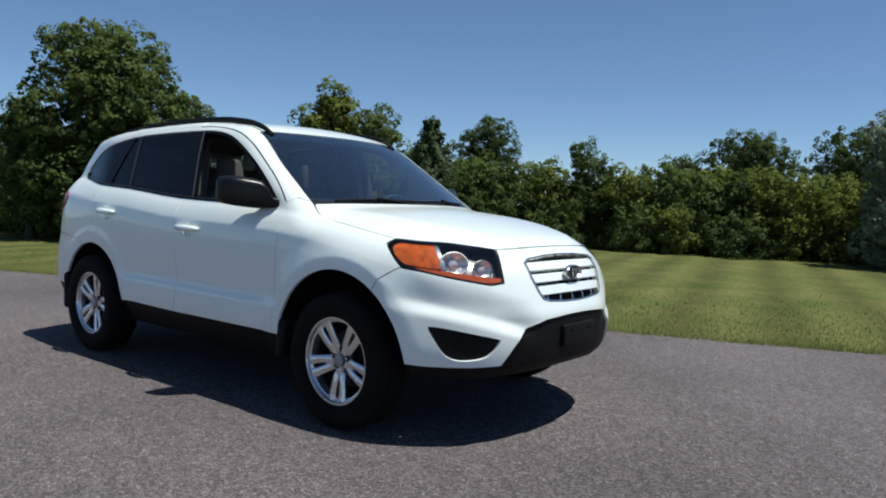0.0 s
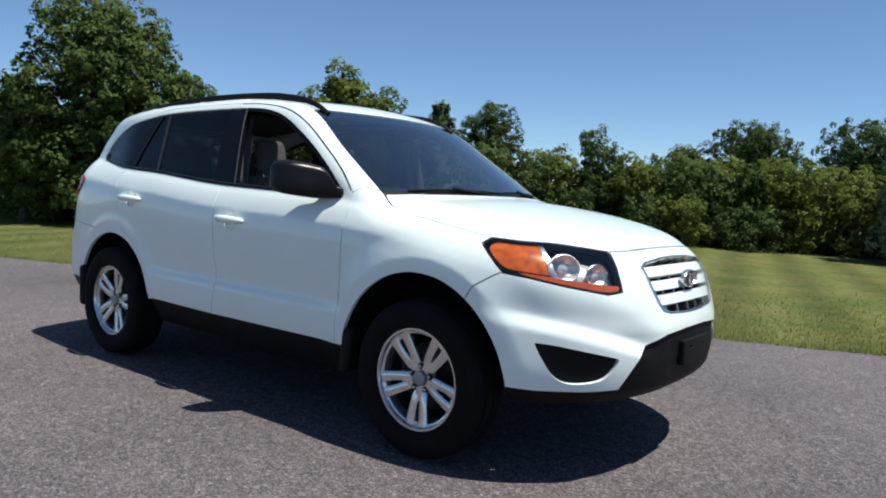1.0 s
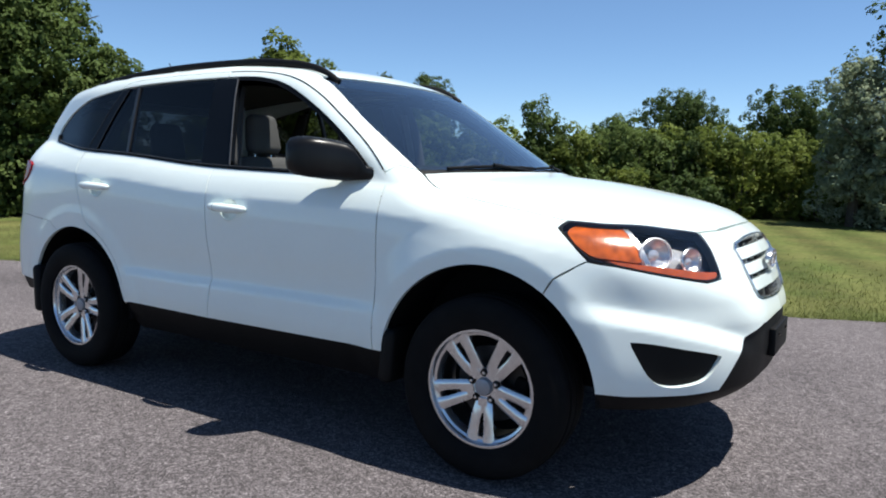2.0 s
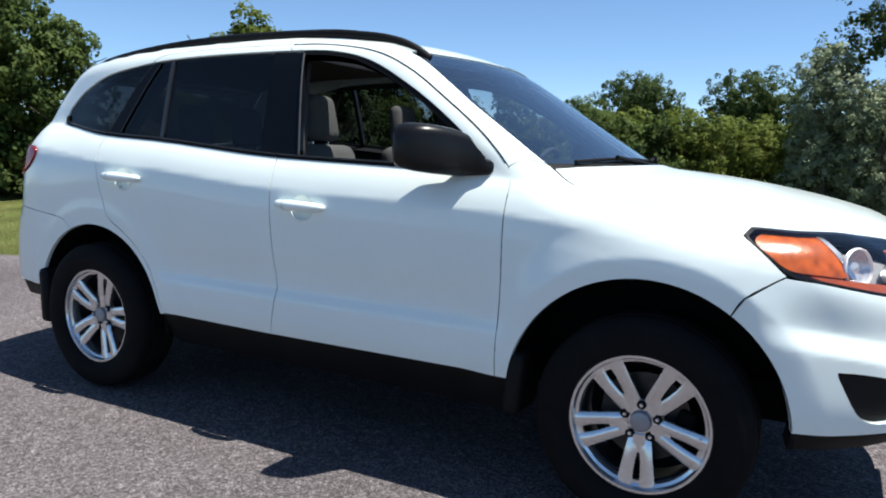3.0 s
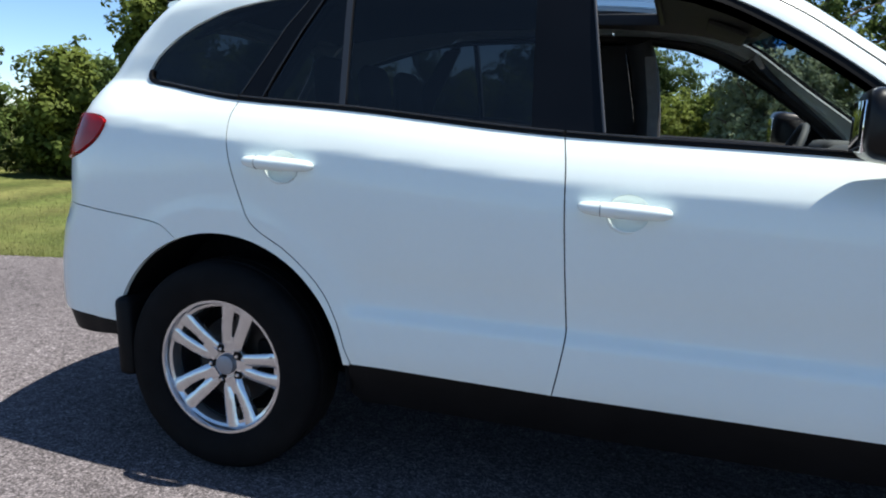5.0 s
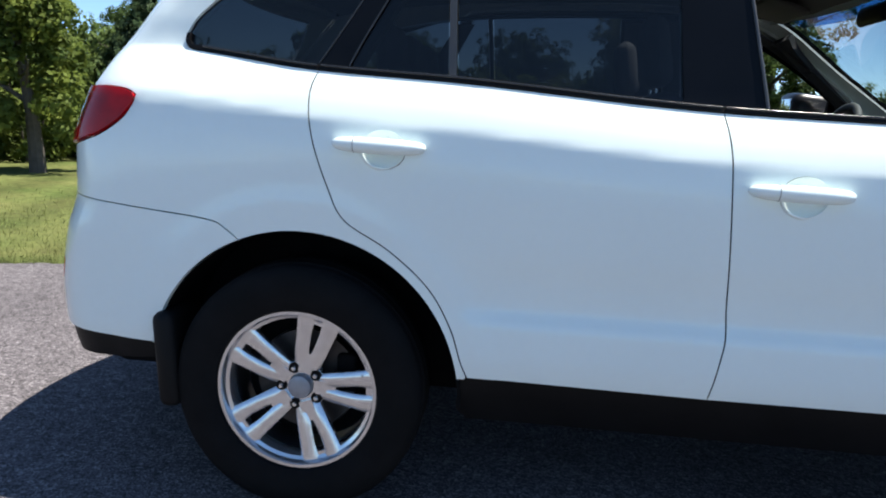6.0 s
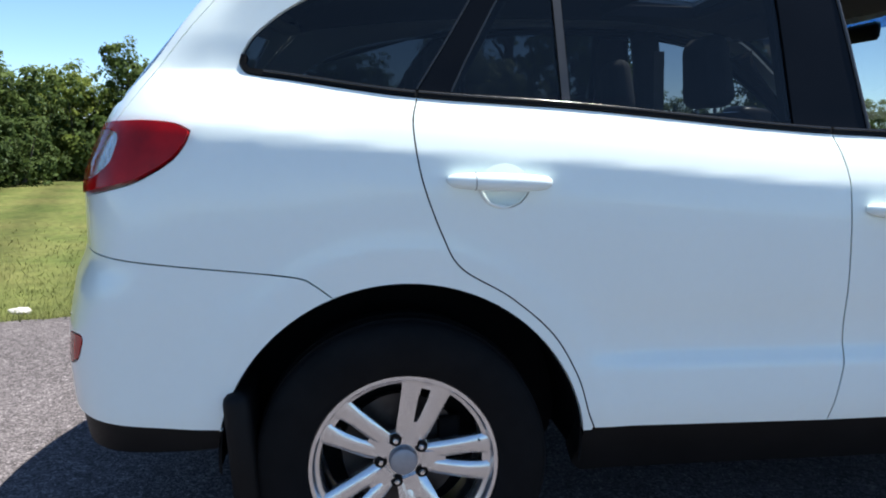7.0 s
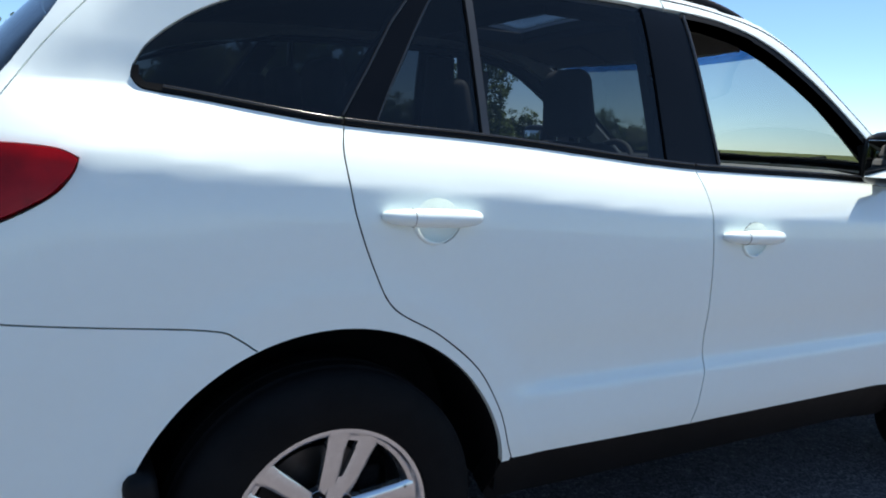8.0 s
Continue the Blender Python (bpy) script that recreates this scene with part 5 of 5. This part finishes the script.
def broadleaf(name, label, x, y, height, spread, mat, seed, leaves=9000, size=0.075, low=0.12, blobs_n=16, gaps=0.0, group="trees round the field"):
    rng = np.random.default_rng(seed)
    ob = thing(name, label, "tree", group, pose(x, y, float(ground_height(x, y)), 0, 0, float(rng.random() * 40)))
    limbs(ob, height * 0.85, spread, rng, 0.03 * height, 9)
    blobs = []
    for k in range(blobs_n):
        t = (k + 0.5) / blobs_n
        z = height * (low + (0.90 - low) * t)
        wide = spread * math.sin(math.pi * min(1, 0.22 + 0.70 * t)) ** 0.8
        a, out = 2.4 * k + rng.random(), wide * (0.35 + 0.4 * rng.random())
        r = spread * (0.34 + 0.2 * rng.random()) * (1 - gaps * 0.5)
        blobs.append(((math.cos(a) * out, math.sin(a) * out, z), (r, r, r * 0.8)))
    blobs.append(((0, 0, height * 0.84), (spread * 0.35, spread * 0.35, height * 0.15)))
    v, f, shade = clumps(blobs, leaves, size, rng)
    raw_mesh("crown", v, f, mat, ob, "uneven crown of many small leaves", shade)
    return ob


def shrub(x, y, height, spread, mat, seed, label, leaves=8000, size=0.05):
    rng = np.random.default_rng(seed)
    ob = thing("shrub", label, "shrub", "hedgerow shrubs", pose(x, y, float(ground_height(x, y))))
    for k in range(3):
        a = 2.1 * k + rng.random()
        bm = bmesh.new()
        sweep(bm, [(0.08 * math.cos(a), 0.08 * math.sin(a), -0.06), (0.25 * math.cos(a), 0.25 * math.sin(a), height * 0.35), (0.45 * spread * math.cos(a), 0.45 * spread * math.sin(a), height * 0.75)], [0.035, 0.024, 0.008], 6)
        part("stem", bm, BARK, ob)
    blobs = [((0, 0, height * 0.40), (spread * 0.78, spread * 0.78, height * 0.42)), ((0, 0, height * 0.12), (spread * 0.75, spread * 0.75, height * 0.14))]
    for k in range(9):
        a, t = 2.4 * k + rng.random(), rng.random()
        r = spread * (0.30 + 0.22 * rng.random())
        out = spread * (0.70 - 0.30 * t)
        blobs.append(((math.cos(a) * out, math.sin(a) * out, height * (0.10 + 0.71 * t)), (r, r, r * 0.9)))
    blobs.append(((rng.normal() * 0.2, rng.normal() * 0.2, height * 0.84), (spread * 0.38, spread * 0.38, height * 0.16)))
    v, f, shade = clumps(blobs, leaves, size, rng, shell=0.42)
    raw_mesh("foliage", v, f, mat, ob, "", shade)
    return ob


def conifer(x, y, height, spread, seed, leaves=9000):
    rng = np.random.default_rng(seed)
    ob = thing("conifer", "dark conical cedar at the edge of the field", "conifer", "conifers in the hedgerow", pose(x, y, float(ground_height(x, y))))
    limbs(ob, height, spread * 0.8, rng, 0.025 * height, 14, 0.12)
    n = leaves
    t = rng.random(n) ** 0.75
    tier = np.floor(t * 10) / 10
    a = rng.integers(0, 9, n) * 0.7 + tier * 31 + rng.normal(size=n) * 0.20
    out = spread * (1.05 - tier) ** 0.85 * (0.12 + 1.0 * rng.random(n) ** 0.7) * (0.75 + 0.5 * np.sin(a * 3 + tier * 40) ** 2)
    c = np.stack([np.cos(a) * out, np.sin(a) * out, height * (0.04 + 0.96 * t) + 0.12 * out + rng.normal(size=n) * 0.05], 1)
    mass = np.stack([np.cos(a), np.sin(a), np.full(n, 0.7)], 1) + rng.normal(size=(n, 3)) * 0.3
    v, f, shade = leaf_cloud(c, mass + rng.normal(size=(n, 3)) * 0.4, 0.06 * (0.6 + rng.random(n)), rng, 0.35, mass)
    raw_mesh("crown", v, f, NEEDLE, ob, "dark needle sprays in tiers", shade)
    return ob


broadleaf("broadleaf_tree", "large full green broadleaf tree at the field's edge", -14.5, 5.7, 5.45, 2.1, LEAF, 11, 60000, 0.052, 0.06, 26)
broadleaf("broadleaf_tree", "small green broadleaf tree beside a larger one", -15.3, 4.2, 3.35, 1.0, LEAF, 27, 13000, 0.052, 0.08, 12)
broadleaf("broadleaf_tree", "green broadleaf tree with loose outer sprays", -12.7, 6.8, 3.8, 1.2, LEAF, 12, 11000, 0.05, 0.10, 14, 0.55)
broadleaf("broadleaf_tree", "green broadleaf tree with a light top", -9.1, 8.6, 4.08, 0.88, LEAF_YELLOW, 13, 13000, 0.05, 0.15, 12)
broadleaf("broadleaf_tree", "green broadleaf tree standing behind the shrubs", -12.6, 13.4, 4.3, 1.4, LEAF, 14, 16000, 0.055, 0.15, 12)
broadleaf("broadleaf_tree", "tall dark round tree behind the shrubs", -17.7, 27.0, 5.7, 2.0, LEAF_DEEP, 15, 34000, 0.052, 0.12, 14)
broadleaf("young_tree", "slender young tree rising over the shrubs", -7.35, 18.2, 3.65, 0.6, LEAF, 16, 6000, 0.045, 0.2, 10)
broadleaf("broadleaf_tree", "wide round dark tree beyond the hedgerow", -8.6, 41.0, 5.7, 3.4, LEAF_DEEP, 17, 60000, 0.062, 0.10, 20)
broadleaf("broadleaf_tree", "round dark tree beside a larger one", -12.2, 39.5, 4.4, 1.7, LEAF_DEEP, 18, 22000, 0.062, 0.10, 12)
broadleaf("broadleaf_tree", "broad dark tree beyond the hedgerow", -1.9, 34.5, 4.8, 3.2, LEAF_DEEP, 19, 50000, 0.06, 0.10, 20)
broadleaf("broadleaf_tree", "broad dark tree beyond the hedgerow", 5.0, 36.0, 4.7, 3.0, LEAF_DEEP, 20, 36000, 0.062, 0.10, 18)
broadleaf("silver_tree", "silvery green tree with a loose crown", 1.55, 18.6, 4.35, 1.35, LEAF_SILVER, 21, 30000, 0.038, 0.10, 26, 0.3)
broadleaf("silver_tree", "silvery green shrubby tree by the field", 2.9, 18.2, 3.3, 1.3, LEAF_SILVER, 22, 22000, 0.038, 0.05, 24, 0.2)
broadleaf("tall_tree", "tall dark tree with open branches against the sky", 3.4, 20.0, 8.2, 2.6, LEAF, 23, 20000, 0.06, 0.20, 22, 0.6)
broadleaf("tall_tree", "tall dark tree with open branches against the sky", 6.2, 21.5, 7.4, 2.4, LEAF_DEEP, 24, 18000, 0.065, 0.15, 18, 0.3)
for x, y, h, s, seed in ((-9.1, 12.3, 3.55, 0.95, 31), (-9.9, 12.9, 2.9, 1.0, 34)):
    conifer(x, y, h, s, seed)

broadleaf("broadleaf_tree", "upright green tree in the far hedgerow", 14.3, 24.4, 5.2, 1.5, LEAF, 26, 12000, 0.06, 0.12, 14)
broadleaf("broadleaf_tree", "rounded yellow-green tree among the shrubs", -11.0, 8.0, 2.25, 0.8, LEAF_YELLOW, 25, 16000, 0.05, 0.08, 14)
HEDGE = spline([(-27, 0.6), (-22, 3.0), (-18.2, 5.6), (-14.6, 8.6), (-11.6, 12.0), (-8.6, 16.8), (-5.2, 19.6), (-1.2, 21.0), (2.2, 21.8), (7.0, 24.0), (13, 26.0), (20, 27.5), (26, 28), (30.5, 28.2)], 12)
rng = np.random.default_rng(77)
gone, last = 0.0, HEDGE[0]
kinds = [(LEAF, "dense green shrub in the hedgerow"), (LEAF_YELLOW, "yellow-green leafy shrub in the hedgerow"), (LEAF_DEEP, "dark green shrub in the hedgerow"), (LEAF, "dense green shrub in the hedgerow")]
for k, p in enumerate(HEDGE):
    gone += math.dist(p, last)
    last = p
    if gone > 0.95:
        gone = 0.0
        mat, label = kinds[int(rng.integers(0, 4))]
        if -4.0 < p[0] < 1.0 and rng.random() < 0.7:
            mat, label = kinds[1]
        tall = (2.5 if p[0] > -10 else 1.8 if -14.6 < p[0] < -13.0 else 2.4) + 0.55 * rng.random()
        shrub(p[0] + rng.normal() * 0.25, p[1] + rng.normal() * 0.3, tall, 1.15 + 0.3 * rng.random(), mat, 100 + k, label)
        if -13 < p[0] < 3:
            shrub(p[0] - 1.0 + rng.normal() * 0.3, p[1] + 1.1 + rng.normal() * 0.3, 2.5 + 0.5 * rng.random(), 1.3, kinds[k % 2][0], 500 + k, "dense shrub in the back row of the hedgerow", 4500, 0.065)
        if rng.random() < 0.75:
            shrub(p[0] + 0.9 + rng.normal() * 0.3, p[1] - 1.0 + rng.normal() * 0.25, 1.2 + 0.6 * rng.random(), 0.8 + 0.2 * rng.random(), kinds[int(rng.integers(0, 4))][0], 300 + k, "low leafy shrub at the foot of the hedgerow", 3800, 0.045)

stone = thing("stone", "small pale stone at the grass edge", "stone", "", pose(-3.58, 2.27, 0.0))
bm = bmesh.new()
bmesh.ops.create_icosphere(bm, subdivisions=2, radius=0.05)
for q in bm.verts:
    q.co = Vector((q.co.x * 1.5, q.co.y, q.co.z * 0.5 + 0.015)) * (1 + 0.25 * noise.noise(q.co * 30))
part("lump", bm, material("pale_stone", (0.55, 0.53, 0.50), 0.9, var=0.2, scale=30), stone)

# grass blades, thickest along the asphalt
n = 80000
bx = rng.uniform(-12, 10, n)
reach = 7.0 * rng.random(n) * rng.random(n) * rng.random(n) ** 0.5
by = EDGE(bx) + reach - 0.03
tall = (0.024 + 0.028 * rng.random(n)) * (1 + 1.1 * (reach < 0.12) * rng.random(n))
foot = np.stack([bx, by, ground_height(bx, by) + 0.002 + 0.055 * (reach < 0.05)], 1)
foot[:, 2] = np.where(reach < 0.25, -0.045, foot[:, 2])
tall = np.where(reach < 0.25, tall + 0.045, tall)
ang = rng.uniform(0, math.pi, n)
across = np.stack([np.cos(ang), np.sin(ang), np.zeros(n)], 1) * (0.003 + 0.0006 * reach)[:, None]
lean = np.stack([rng.normal(size=n) * 0.5, rng.normal(size=n) * 0.5, np.ones(n)], 1) * tall[:, None]
v = np.stack([foot - across, foot + across, foot + lean], 1).reshape(-1, 3)
f = np.arange(3 * n).reshape(-1, 3)
shade = np.repeat(np.stack([rng.normal(size=n) * 0.3, rng.normal(size=n) * 0.3, np.ones(n)], 1), 3, 0)
shade /= np.linalg.norm(shade, axis=1)[:, None]
tagged(raw_mesh("grass", v, f, BLADE, shade=shade), "short green grass blades with a ragged edge", "grass", kind="stuff")
